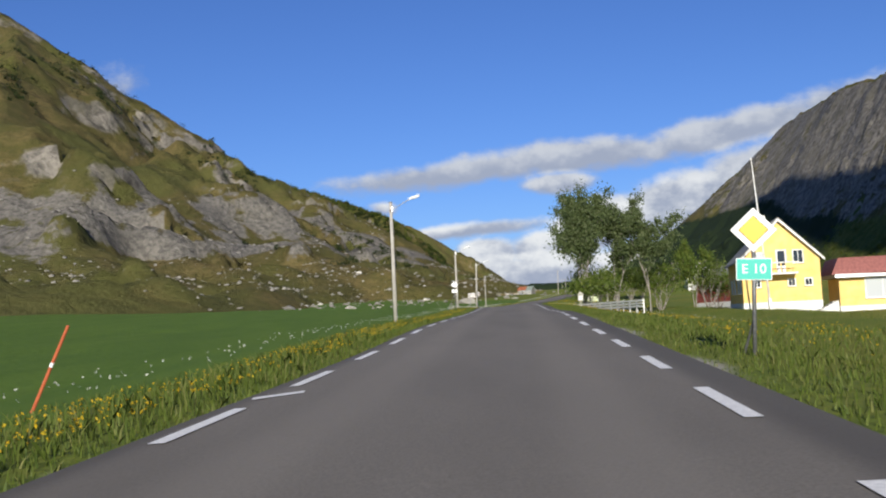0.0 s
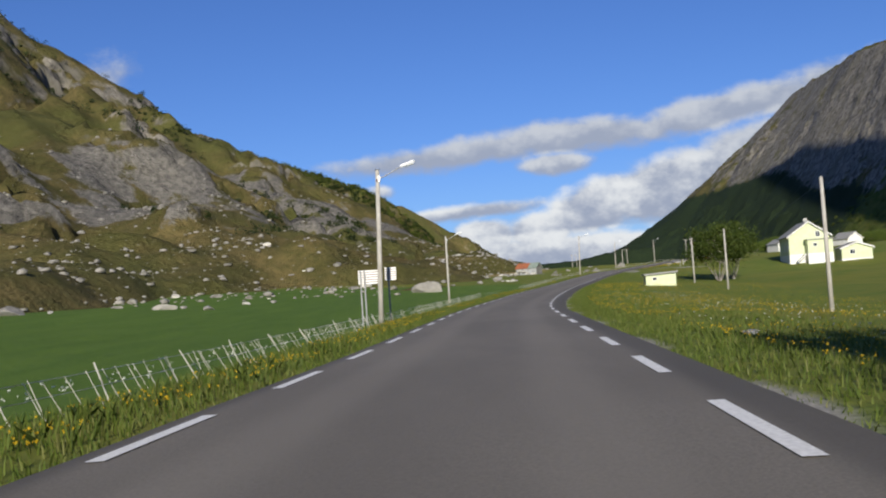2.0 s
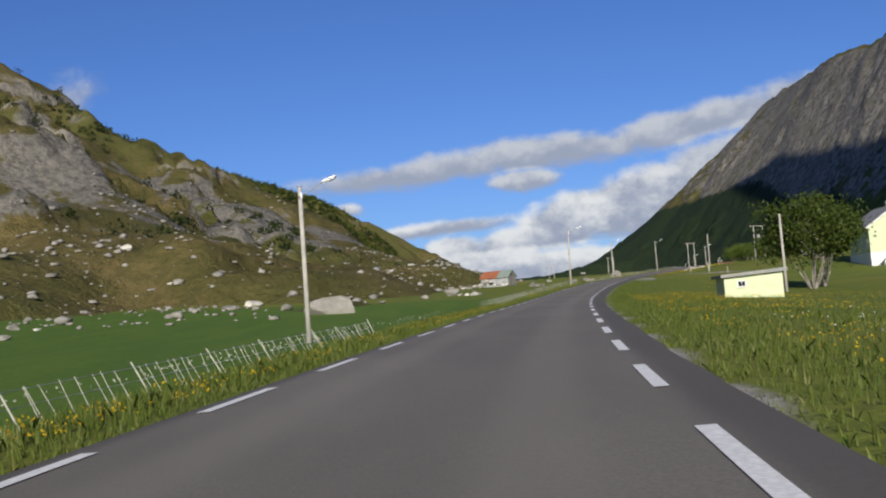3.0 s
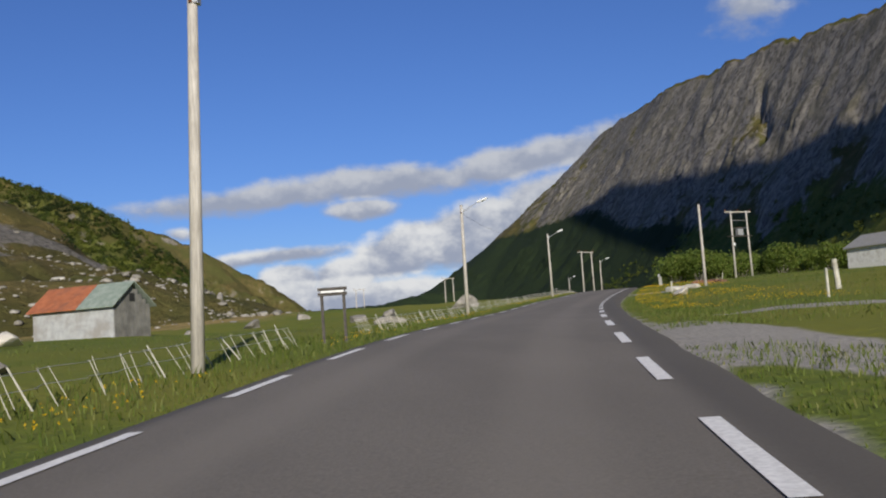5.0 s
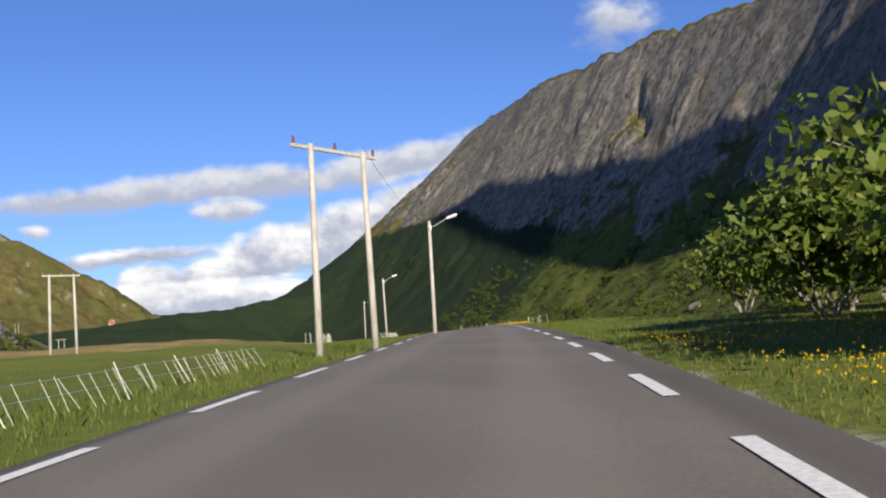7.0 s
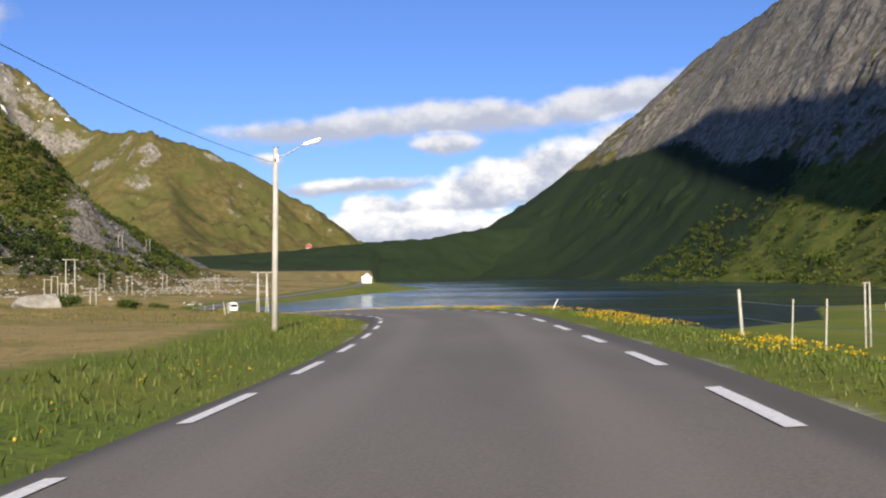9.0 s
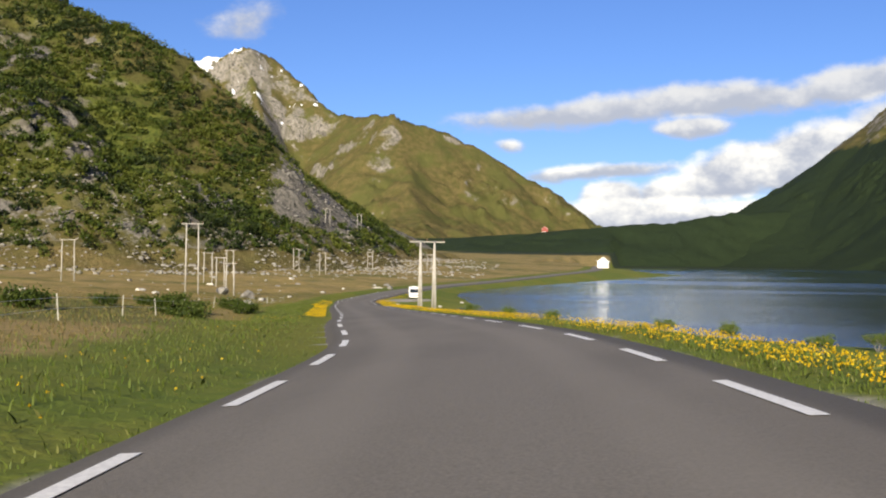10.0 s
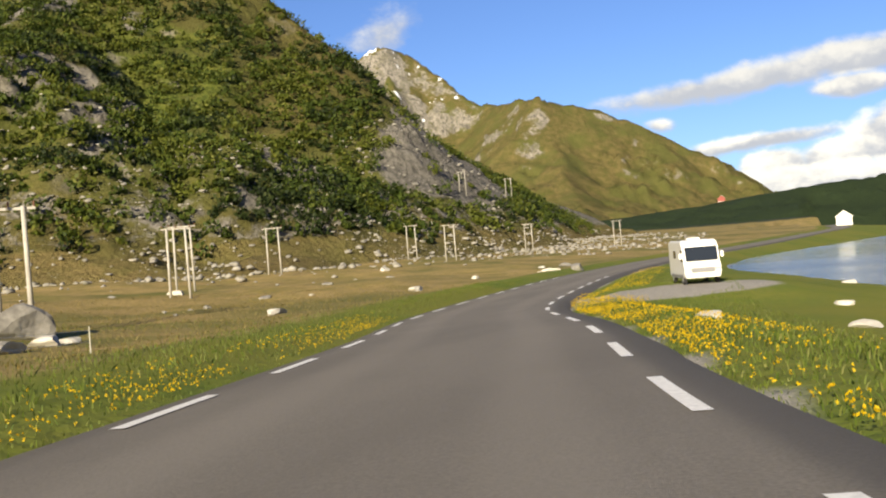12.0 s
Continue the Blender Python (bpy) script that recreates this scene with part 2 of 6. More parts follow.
# ---- the line of the road ----
U = 0.56                # plan units to a true metre: the film runs faster than life
HALF = 1.56             # edge lines from the crown
ROAD = [(-6, -60, -0.9), (-2.5, -25, -0.5), (-0.06, 4.52, 0.1), (0.65, 12.99, 0.32), (1.2, 20.48, 0.55), (1.93, 28.95, 0.72), (2.52, 37.96, 0.84), (3.19, 46.43, 1.03),
        (3.82, 56.2, 1.25), (4.46, 64.68, 1.34), (5.21, 74.19, 1.41), (5.89, 82.66, 1.46), (6.61, 92.18, 1.55), (7.3, 100.65, 1.64), (11.2, 127, 2.2), (18.48, 162.8, 3.18),
        (20.54, 171.04, 3.52), (23.59, 181.24, 3.99), (26.3, 189.3, 4.42), (30.01, 199.33, 4.80), (33.11, 207.25, 5.1), (37.34, 217.06, 5.59), (40.76, 224.85, 5.94),
        (45.08, 234.52, 6.42), (48.61, 242.25, 6.78), (59.5, 268, 7.35), (70.97, 299.95, 7.46), (73.3, 308.13, 7.39), (75.6, 318.31, 7.30), (76.91, 326.73, 7.15),
        (77.98, 337.27, 6.99), (78.26, 345.78, 6.73), (77.48, 356.39, 6.4), (76.45, 364.84, 6.09), (74.11, 374.7, 5.72), (72.26, 383.0, 5.35), (70.06, 392.07, 4.94),
        (68.02, 400.33, 4.58), (65.8, 409.27, 4.25), (63.84, 417.55, 3.88), (61.68, 426.69, 3.47), (59.99, 435.03, 3.22), (57.8, 444, 2.95), (56.6, 458, 2.85),
        (56.4, 474, 2.85), (58.2, 497, 2.9), (65.5, 535, 3.1), (75.5, 585, 3.6), (86, 640, 4.2), (90, 700, 5.0)]


def spline(pts, step=1.0):
    """A smooth line through the points, at even steps."""
    P = np.array(pts, float)
    T = np.concatenate([[0], np.cumsum(np.linalg.norm(np.diff(P, axis=0), axis=1))])
    tan = np.gradient(P, T, axis=0)
    out = []
    for s in np.arange(0, T[-1], step):
        i = min(np.searchsorted(T, s, side="right") - 1, len(P) - 2)
        d = T[i + 1] - T[i]
        q = (s - T[i]) / d
        out.append((2 * q**3 - 3 * q**2 + 1) * P[i] + (q**3 - 2 * q**2 + q) * d * tan[i]
                   + (3 * q**2 - 2 * q**3) * P[i + 1] + (q**3 - q**2) * d * tan[i + 1])
    return np.array(out)


LINE = spline(ROAD, 0.8)
LTAN = np.gradient(LINE, axis=0)
LTAN /= np.linalg.norm(LTAN[:, :2], axis=1)[:, None]
LARC = np.concatenate([[0], np.cumsum(np.linalg.norm(np.diff(LINE[:, :2], axis=0), axis=1))])


def road_frame(x, y):
    """For arrays of places: index of the nearest piece of the road, and the signed distance (right is positive)."""
    x, y = np.asarray(x, float).ravel(), np.asarray(y, float).ravel()
    idx = np.empty(len(x), int)
    for a in range(0, len(x), 20000):
        xa, ya = x[a:a + 20000, None], y[a:a + 20000, None]
        near = ((xa - LINE[None, ::10, 0])**2 + (ya - LINE[None, ::10, 1])**2).argmin(1) * 10
        cand = np.clip(near[:, None] + np.arange(-10, 11)[None, :], 0, len(LINE) - 1)
        best = ((xa - LINE[cand, 0])**2 + (ya - LINE[cand, 1])**2).argmin(1)
        idx[a:a + 20000] = cand[np.arange(len(cand)), best]
    p, t = LINE[idx], LTAN[idx]
    u = (x - p[:, 0]) * t[:, 1] - (y - p[:, 1]) * t[:, 0]
    along = (x - p[:, 0]) * t[:, 0] + (y - p[:, 1]) * t[:, 1]
    far = np.hypot(x - p[:, 0], y - p[:, 1])
    return idx, np.where(np.abs(along) > 2.0, np.sign(u + 1e-9) * far, u), p[:, 2] + t[:, 2] * np.clip(along, -1, 1)


def at_road(s_y, u):
    """The place u beside the road where it passes y, and the height of the road there."""
    i = int(np.argmin(np.abs(LINE[:, 1] - s_y)))
    p, t = LINE[i], LTAN[i]
    return p[0] + t[1] * u, p[1] - t[0] * u, p[2], math.degrees(math.atan2(-t[0], t[1]))


def crossfall(y):
    """How far the road leans to the left, per metre: banked in the bend above the lake."""
    return np.interp(y, (-60, 270, 294, 366, 380, 394, 430), (0.008, 0.012, 0.055, 0.055, 0.026, 0.011, 0.0))


def smooth(v, lo, hi):
    q = np.clip((v - lo) / (hi - lo), 0, 1)
    return q * q * (3 - 2 * q)


LAKE = 2.25
SHORE = [(150, 456), (132, 420), (112, 404), (97, 409), (88, 415), (80, 420), (75.5, 422.5), (73, 428), (69.4, 431.6), (67.4, 435), (66.8, 440),
         (67.2, 446.6), (68.5, 454), (66.2, 468), (63.8, 480), (63.0, 491), (65.2, 511), (73, 540), (83, 576), (98, 630), (118, 685), (100, 715), (70, 760),
         (90, 850), (140, 905), (260, 1020), (360, 1000), (330, 820), (230, 560), (190, 470)]


def lake_distance(x, y):
    """Distance to the shore, negative on the water."""
    x, y = np.asarray(x, float).ravel(), np.asarray(y, float).ravel()
    S = np.array(SHORE, float)
    best = np.full(len(x), 1e9)
    inside = np.zeros(len(x), bool)
    for (ax, ay), (bx, by) in zip(S, np.roll(S, -1, axis=0)):
        dx, dy = bx - ax, by - ay
        q = np.clip(((x - ax) * dx + (y - ay) * dy) / (dx * dx + dy * dy), 0, 1)
        best = np.minimum(best, np.hypot(x - ax - q * dx, y - ay - q * dy))
        cross = ((ay > y) != (by > y)) & (x < (bx - ax) * (y - ay) / (by - ay + 1e-9) + ax)
        inside ^= cross
    return np.where(inside, -best, best)


PERM = np.random.RandomState(3).rand(256, 256)


def vnoise(x, y, scale, octaves=4, gain=0.5):
    """Value noise, about -1 to 1."""
    out, amp, tot = 0.0, 1.0, 0.0
    for o in range(octaves):
        a, b = x / scale + 17.3 * o, y / scale + 9.1 * o
        i, j = np.floor(a).astype(int), np.floor(b).astype(int)
        f, g = a - i, b - j
        f, g = f * f * f * (f * (6 * f - 15) + 10), g * g * g * (g * (6 * g - 15) + 10)
        q = lambda m, n: PERM[(i + m) % 256, (j + n) % 256]
        v = (q(0, 0) * (1 - f) + q(1, 0) * f) * (1 - g) + (q(0, 1) * (1 - f) + q(1, 1) * f) * g
        out, tot, amp, scale = out + amp * (v * 2 - 1), tot + amp, amp * gain, scale / 2.03
    return out / tot


def ground_height(x, y, detail=True):
    """The lie of the land without the mountains; also what grows there."""
    x, y = np.asarray(x, float).ravel(), np.asarray(y, float).ravel()
    idx, u, zr = road_frame(x, y)
    ym = LINE[idx, 1]
    zr = zr + crossfall(ym) * np.clip(u, -2.6, 2.6) * smooth(np.abs(u), 9, 3)
    left, right = np.clip(-u - 2.5, 0, None), np.clip(u - 2.5, 0, None)
    steepness = 0.042 - 0.034 * smooth(ym, 180, 200) * smooth(ym, 335, 300)
    rise = np.minimum(left, 45) * steepness + np.clip(left - 45, 0, 300) * 0.02
    rise -= 0.5 * smooth(left, 0, 4) * smooth(ym, 195, 150) + 0.25 * smooth(left, 0, 5) * smooth(ym, 195, 215)
    fall = (-0.075 * np.minimum(right, 14) + 0.012 * np.clip(right - 14, 0, 60)) * smooth(ym, 205, 180)
    fall += 0.02 * np.minimum(right, 30) * smooth(ym, 195, 215) * smooth(ym, 285, 260)
    fall -= (0.22 * smooth(right, 0, 4) + 0.10 * np.minimum(right, 40)) * smooth(ym, 285, 315)
    fall -= 0.4 * smooth(right, 1, 3) * smooth(right, 10, 6.5) * smooth(ym, 90, 70) * smooth(ym, 12, 34)
    fall -= 0.85 * smooth(right, 2.5, 9) * smooth(ym, 288, 305) * smooth(ym, 400, 370)
    z = zr + rise + fall
    rough = vnoise(x, y, 14.0, 4) * 0.32 + vnoise(x, y, 2.2, 3) * 0.09
    wild = smooth(left, 1, 10) * smooth(ym, 185, 215)
    z += rough * np.clip(smooth(np.abs(u), 3, 12) * 0.55 + wild * 0.9, 0, 1.6) * (1.0 if detail else 0.0)
    ld = lake_distance(x, y)
    shore = LAKE + (np.maximum(z, LAKE + 0.25) - LAKE) * smooth(ld, -1.0, 4.5) + 0.12 * smooth(ld, -0.5, 1.5)
    z = z + (shore - z) * smooth(y, 300, 330)
    z = np.where(ld < 0, LAKE - np.minimum(-ld * 0.25, 3.0) - 0.02, z)
    z = z + np.maximum(2.98 - z, 0) * np.exp(-(((x - 62.5) / 3.2)**2 + ((y - 451.5) / 4.5)**2)**2)
    z -= 0.75 * np.exp(-((y - 380.5) / 4.0)**2 - ((u + 4.9) / 1.25)**2)
    # the level shelf of the road, and a shallow ditch beside it
    shelf = smooth(np.abs(u), 3.4, 2.3)
    z = z * (1 - shelf) + (zr - 0.10) * shelf
    z -= 0.10 * np.exp(-((np.abs(u) - 3.6) / 0.8)**2) * smooth(ym, 460, 440)
    z = np.where((u > -1.8) & (u < 2.0), zr - 0.16, z)
    return z, idx, u, ym, ld


def ground_z(x, y):
    return float(ground_height([x], [y])[0][0])


def grid_mesh(name, xs, ys, z, attrs, mat_, keep=None, kind="structure", label=""):
    """A height field on a grid of uneven steps, with named weights at its corners."""
    nx, ny = len(xs), len(ys)
    X, Y = np.meshgrid(xs, ys)
    co = np.stack([X.ravel(), Y.ravel(), z], 1)
    i = (np.arange(ny - 1)[:, None] * nx + np.arange(nx - 1)[None, :]).ravel()
    quads = np.stack([i, i + 1, i + nx + 1, i + nx], 1)
    if keep is not None:
        quads = quads[keep[quads].any(1)]
    me = bpy.data.meshes.new(name)
    me.vertices.add(len(co))
    me.vertices.foreach_set("co", co.ravel())
    me.loops.add(len(quads) * 4)
    me.loops.foreach_set("vertex_index", quads.ravel())
    me.polygons.add(len(quads))
    me.polygons.foreach_set("loop_start", np.arange(len(quads)) * 4)
    me.polygons.foreach_set("loop_total", np.full(len(quads), 4))
    me.update()
    me.validate()
    me.polygons.foreach_set("use_smooth", np.ones(len(me.polygons), bool))
    for k, v in attrs.items():
        at_ = me.attributes.new(k, "FLOAT", "POINT")
        at_.data.foreach_set("value", np.asarray(v, float))
    me.materials.append(mat_)
    ob = new(name, me)
    return tagged(ob, label, name.split("_")[0], kind=kind)


def steps(lo, hi, fine, far, grow=1.12):
    """Coordinates at a fine step from lo to hi, then wider and wider out to far on both sides."""
    mid = list(np.arange(lo, hi, fine))
    a, b, d = [], mid[-1], fine
    while b < far:
        d *= grow
        b += d
        a.append(b)
    c, b, d = [], mid[0], fine
    while b > -far:
        d *= grow
        b -= d
        c.append(b)
    return np.array(c[::-1] + mid + a)


GX, GY = steps(-14, 112, 0.55, 3400), steps(-12, 505, 0.75, 3400)
_X, _Y = np.meshgrid(GX, GY)
gz, g_idx, g_u, g_y, g_ld = ground_height(_X, _Y)
gx_, gy_ = _X.ravel(), _Y.ravel()
w_field = smooth(-g_u, 2.9, 4.4) * smooth(g_y, 178, 160) * smooth(gy_, 215, 190)
w_moor = np.clip(smooth(-g_u, 2.8, 6.5) * smooth(g_y, 296, 330) + smooth(-g_u, 16, 30) * smooth(g_y, 190, 215) * 0.7, 0, 1)
w_moor = np.maximum(w_moor, smooth(gy_, 470, 500) * smooth(-g_u, 3, 7))
w_gravel = np.where(g_u > 0, smooth(g_u, 2.45, 2.1), smooth(-g_u, 2.02, 1.88)) * 0.7


def patch(x, y, r, sx=1.0, rz=0.0):
    c, s = math.cos(rz), math.sin(rz)
    dx, dy = (gx_ - x) * c + (gy_ - y) * s, -(gx_ - x) * s + (gy_ - y) * c
    return smooth(np.hypot(dx / sx, dy), r, r * 0.6)


LAYBY = [at_road(187.5, 3.6)[:2], (41.6, 218.6), (61.6, 449.5), at_road(60.5, 4.0)[:2]]
w_gravel = np.maximum.reduce([w_gravel, patch(*at_road(187.0, 3.0)[:2], 1.15, 4.5, 1.34), patch(*LAYBY[1], 2.6, 1.7, 0.2),
                              patch(*LAYBY[2], 2.6, 1.6, 0.5), patch(*LAYBY[3], 0.8, 1.3), patch(*at_road(194.0, 7.5)[:2], 0.9, 6.0, -0.2)])
w_far = np.clip(smooth(gy_, 820, 1000) * smooth(gx_, -60, 60), 0, 1)
grid_mesh("ground", GX, GY, gz, {"field": w_field, "moor": w_moor, "gravel": w_gravel, "far": w_far}, M_GROUND,
          label="grassy valley floor with a green hayfield and brown moor")

# ---- lake ----
lake_me = bpy.data.meshes.new("water")
lake_me.from_pydata([(40, 380, LAKE), (460, 380, LAKE), (460, 1080, LAKE), (40, 1080, LAKE)], [], [(0, 1, 2, 3)])
lake_me.materials.append(M_WATER)
tagged(new("water", lake_me), "rippled blue lake below the mountain", "lake", kind="structure")

# ---- mountains ----


def ridge_height(x, y, crests, power, base=0.0):
    """A mountain falling away from its crest lines; each point of a crest: x, y, height, half width."""
    best = np.full(len(x), -1e9)
    rel = np.full(len(x), 9.0)
    for crest in crests:
        R = np.array(crest, float)
        for a, b in zip(R[:-1], R[1:]):
            d = b[:2] - a[:2]
            q = np.clip(((x - a[0]) * d[0] + (y - a[1]) * d[1]) / (d @ d), 0, 1)
            dist = np.hypot(x - a[0] - q * d[0], y - a[1] - q * d[1])
            zz, ww = a[2] + q * (b[2] - a[2]), a[3] + q * (b[3] - a[3])
            t = dist / ww
            h = np.where(t < 1, np.maximum(zz - base, 1.0) * (1 - np.clip(t, 0, 1))**power, -6.0 * (t - 1))
            best = np.maximum(best, h)
            rel = np.minimum(rel, t)
    return best, rel


def crag_mask(x, y):
    """Where the slope breaks into dark crags."""
    return smooth(vnoise(x + 200, y + 35, 38.0, 3), 0.08, 0.3)


def mountain(name, ridge, power, x0, x1, y0, y1, step, rough, label, weights, terrace=0.0, coarse=1.0, cleft=None, crown=0.15, crags=0.0):
    xs, ys = np.arange(x0, x1, step), np.arange(y0, y1, step)
    X, Y = np.meshgrid(xs, ys)
    x, y = X.ravel(), Y.ravel()
    wx, wy = x + vnoise(x, y, 60.0, 3) * 14 * rough, y + vnoise(x + 500, y, 60.0, 3) * 14 * rough
    base = ground_height(x, y, False)[0]
    h, rel = ridge_height(wx, wy, ridge, power, base)
    body = smooth(rel, 1.05, 0.75)
    crest = smooth(rel, 0.0, crown) * 0.85 + 0.15
    ridged = 1 - 2 * np.abs(vnoise(x - 300, y + 70, 34.0 * coarse, 5, 0.55))
    h = h + body * crest * (ridged * 5.5 + vnoise(x, y, 90.0 * coarse, 4) * 6.0) * rough * coarse + body * vnoise(x, y, 7.0 * coarse, 4 if step < 2.5 else 2, 0.6) * 1.5 * rough
    if crags:
        edge = np.abs(vnoise(x, y, 11.0, 3, 0.6)) + 0.6 * np.abs(vnoise(x + 60, y, 4.5, 2))
        h = h + crags * crag_mask(x, y) * (smooth(edge, 0.0, 0.5) * 2 - 0.8) * smooth(rel, 0.75, 0.55) * smooth(rel, 0.05, 0.22) * body
    if terrace:
        # bands of crag: the slope is drawn together into walls
        band = np.sin(h / 9.0 + vnoise(x, y, 45.0, 3) * 3.5)
        where = smooth(vnoise(x + 90, y - 40, 70.0, 3), -0.1, 0.35) * smooth(rel, 0.75, 0.5)
        h = h + band * terrace * where * body
    if cleft:
        cx, cy, dx, dy, half, wide, deep = cleft
        along, off = (x - cx) * dx + (y - cy) * dy, (x - cx) * dy - (y - cy) * dx + vnoise(x, y, 20.0, 2) * 3.0
        h = h - deep * np.exp(-(off / wide)**2) * smooth(np.abs(along), half, half * 0.6)
    z = np.where(rel < 1.2, base * 1.0 + h - 0.6, base - 8)
    z = np.where(rel >= 1.0, np.minimum(z, base - 0.4 - (rel - 1.0) * 25), z)
    ob = grid_mesh(name, xs, ys, z, weights(x, y, z, rel), M_HILL, keep=z > base - 2.0, label=label)
    ob["category"] = "mountain"
    return ob, (xs, ys, z.reshape(len(ys), len(xs)))


def weights_a(x, y, z, rel):
    n, m = vnoise(x, y, 26.0, 4), vnoise(x * 0.6 + y * 0.5, y - x * 0.6, 8.0, 3)
    over = z - ground_height(x, y, False)[0]
    band = smooth(over, 6 + n * 7, 12 + n * 7) * smooth(over, 36 + n * 9, 27 + n * 9) * smooth(y, 130, 190) * smooth(y, 400, 330)
    return {"rocky": -0.02 + 0.36 * crag_mask(x, y) * smooth(over, 20, 30), "green": 0.10 + 0.4 * smooth(n, 0.1, 0.5) * (rel < 0.5),
            "scree": band * (0.54 + n * 0.5 + m * 0.65), "snow": rel * 0 - 3, "far": rel * 0}


def weights_b(x, y, z, rel):
    n = vnoise(x, y, 26.0, 4)
    m = vnoise(x + 40, y - 90, 15.0, 3)
    over = z - ground_height(x, y, False)[0]
    sc = smooth(np.hypot((x - 15) / 14.0, (y - 610) / 58.0), 1.0, 0.55)
    sc = np.maximum(sc, smooth(m, 0.32, 0.52) * smooth(over, 5, 10) * 0.7)
    return {"rocky": 0.02 + 0.18 * smooth(n, 0.0, 0.5) + 0.3 * crag_mask(x, y), "green": 0.45 - 0.5 * smooth(over, 6, 2) + n * 0.4,
            "scree": np.maximum(sc * 0.9, 0.5 * smooth(over, 15, 9) * smooth(over, 2, 4) + n * 0.3), "dry": smooth(over, 5, 2), "snow": rel * 0 - 3, "far": rel * 0}


def weights_r(x, y, z, rel):
    n = vnoise(x, y, 60.0, 4)
    m = vnoise(x - 80, y + 30, 130.0, 3)
    lo = 70 + 45 * m + 14 * vnoise(x, y, 22.0, 3)
    # far darkens the foot beyond the lake: shadow put into the colour
    return {"rocky": 0.45 * smooth(z, lo - 10, lo + 60) + n * 0.3 - 0.45 * smooth(z, lo + 25, lo - 30), "green": 0.95 * smooth(z, lo + 60, lo) + n * 0.35, "scree": rel * 0,
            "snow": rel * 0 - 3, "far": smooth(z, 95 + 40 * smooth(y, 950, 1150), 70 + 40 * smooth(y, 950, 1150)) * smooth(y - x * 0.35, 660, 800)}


def weights_p(x, y, z, rel):
    n = vnoise(x, y, 60.0, 4)
    m = vnoise(x + 30, y, 85.0, 3)
    top = smooth(x, -190, -290)
    cap = smooth(rel, 0.05, 0.015) * smooth(x, -395, -425) * smooth(x, -540, -500)
    return {"rocky": 0.12 * smooth(z, 110, 190) * top - 0.06 + 0.4 * crag_mask(x, y) * smooth(z, 60, 110), "green": n * 0.3 - 0.08 + 0.25 * smooth(m, 0.10, 0.32) - 0.3 * smooth(z, 100, 160) * top,
            "scree": rel * 0, "snow": smooth(z, 130, 250) * top * 0.24 - 1.6 * (1 - top) + 0.6 * cap, "far": rel * 0}


def weights_f(x, y, z, rel):
    return {"rocky": rel * 0 - 1, "green": rel * 0, "scree": rel * 0, "snow": rel * 0 - 3, "far": rel * 0 + 1}


RIDGE_A = [[(-420, 220, 241, 200), (-172, 383, 133, 130), (-112, 393, 89, 95), (-94, 382, 71, 90), (-76, 368, 69, 82),
            (-62, 376, 46, 66), (-48, 392, 27, 48), (-30, 405, 12, 36)],
           [(-172, 383, 130, 130), (-140, 310, 96, 110), (-110, 240, 56, 92), (-88, 190, 24, 72), (-72, 150, 8, 52)],
           [(-94, 382, 71, 90), (-88, 320, 63, 82), (-80, 272, 47, 76), (-52, 225, 22, 62), (-34, 190, 9, 46)],
           [(-76, 368, 69, 82), (-52, 330, 34, 70), (-26, 302, 22, 52), (-6, 276, 11, 38)],
           [(-420, 220, 241, 200), (-300, 150, 130, 160), (-190, 90, 50, 120)]]
RIDGE_B = [[(-260, 590, 112, 130), (-180, 594, 110, 120), (-120, 602, 100, 110), (-87, 600, 87, 100), (-55, 596, 73, 90), (-40, 594, 66, 76),
            (-25, 602, 61, 56), (-13, 611, 48, 40), (-6, 637, 36, 34), (-2, 663, 30, 32), (7, 707, 22, 30), (20, 735, 9, 24)],
           [(-55, 596, 71, 88), (-46, 552, 48, 68), (-41, 530, 15, 40)],
           [(-25, 602, 59, 54), (-14, 556, 32, 46), (-7, 534, 10, 32)],
           [(-87, 600, 87, 100), (-96, 548, 54, 84), (-98, 512, 16, 52)]]
RIDGE_R = [[(440, 60, 230, 250), (400, 330, 235, 180), (402, 470, 225, 172), (425, 640, 190, 162), (436, 720, 196, 162), (453, 873, 221, 184),
            (464, 1095, 241, 215), (510, 1403, 259, 400), (508, 1617, 184, 420), (454, 1738, 127, 420), (342, 1764, 62, 380),
            (224, 1783, 58, 380), (130, 1842, 58, 380)],
           # last crest: an unseen pinnacle, added to throw a shadow on the rock face
           [(420, 60, 220, 150), (400, 200, 225, 110)], [(336, 286, 455, 50), (310, 314, 465, 46)]]
RIDGE_P = [[(-907, 1618, 199, 314), (-546, 1747, 236, 278), (-490, 1771, 301, 278), (-412, 1799, 332, 278), (-379, 1824, 320, 278), (-334, 1812, 284, 253),
            (-258, 1780, 220, 230), (-159, 1662, 201, 230), (-100, 1701, 188, 230), (-36, 1722, 162, 210), (46, 1726, 115, 150), (135, 1728, 47, 90)],
           [(-412, 1799, 310, 240), (-330, 1640, 170, 200), (-250, 1500, 90, 160)], [(-159, 1662, 177, 220), (-120, 1560, 110, 170), (-90, 1460, 60, 130)]]
RIDGE_F = [[(-260, 1150, 20, 70), (-36, 1205, 25, 70), (35, 1212, 30, 75), (121, 1212, 38, 80), (169, 1228, 42, 80), (228, 1271, 52, 90), (420, 1300, 64, 110)]]
HILL_A = mountain("mountain_1", RIDGE_A, 1.1, -420, 45, 20, 520, 1.7, 0.75, "rocky grass mountainside with a grey scree slope", weights_a, 2.5, crags=3.6)
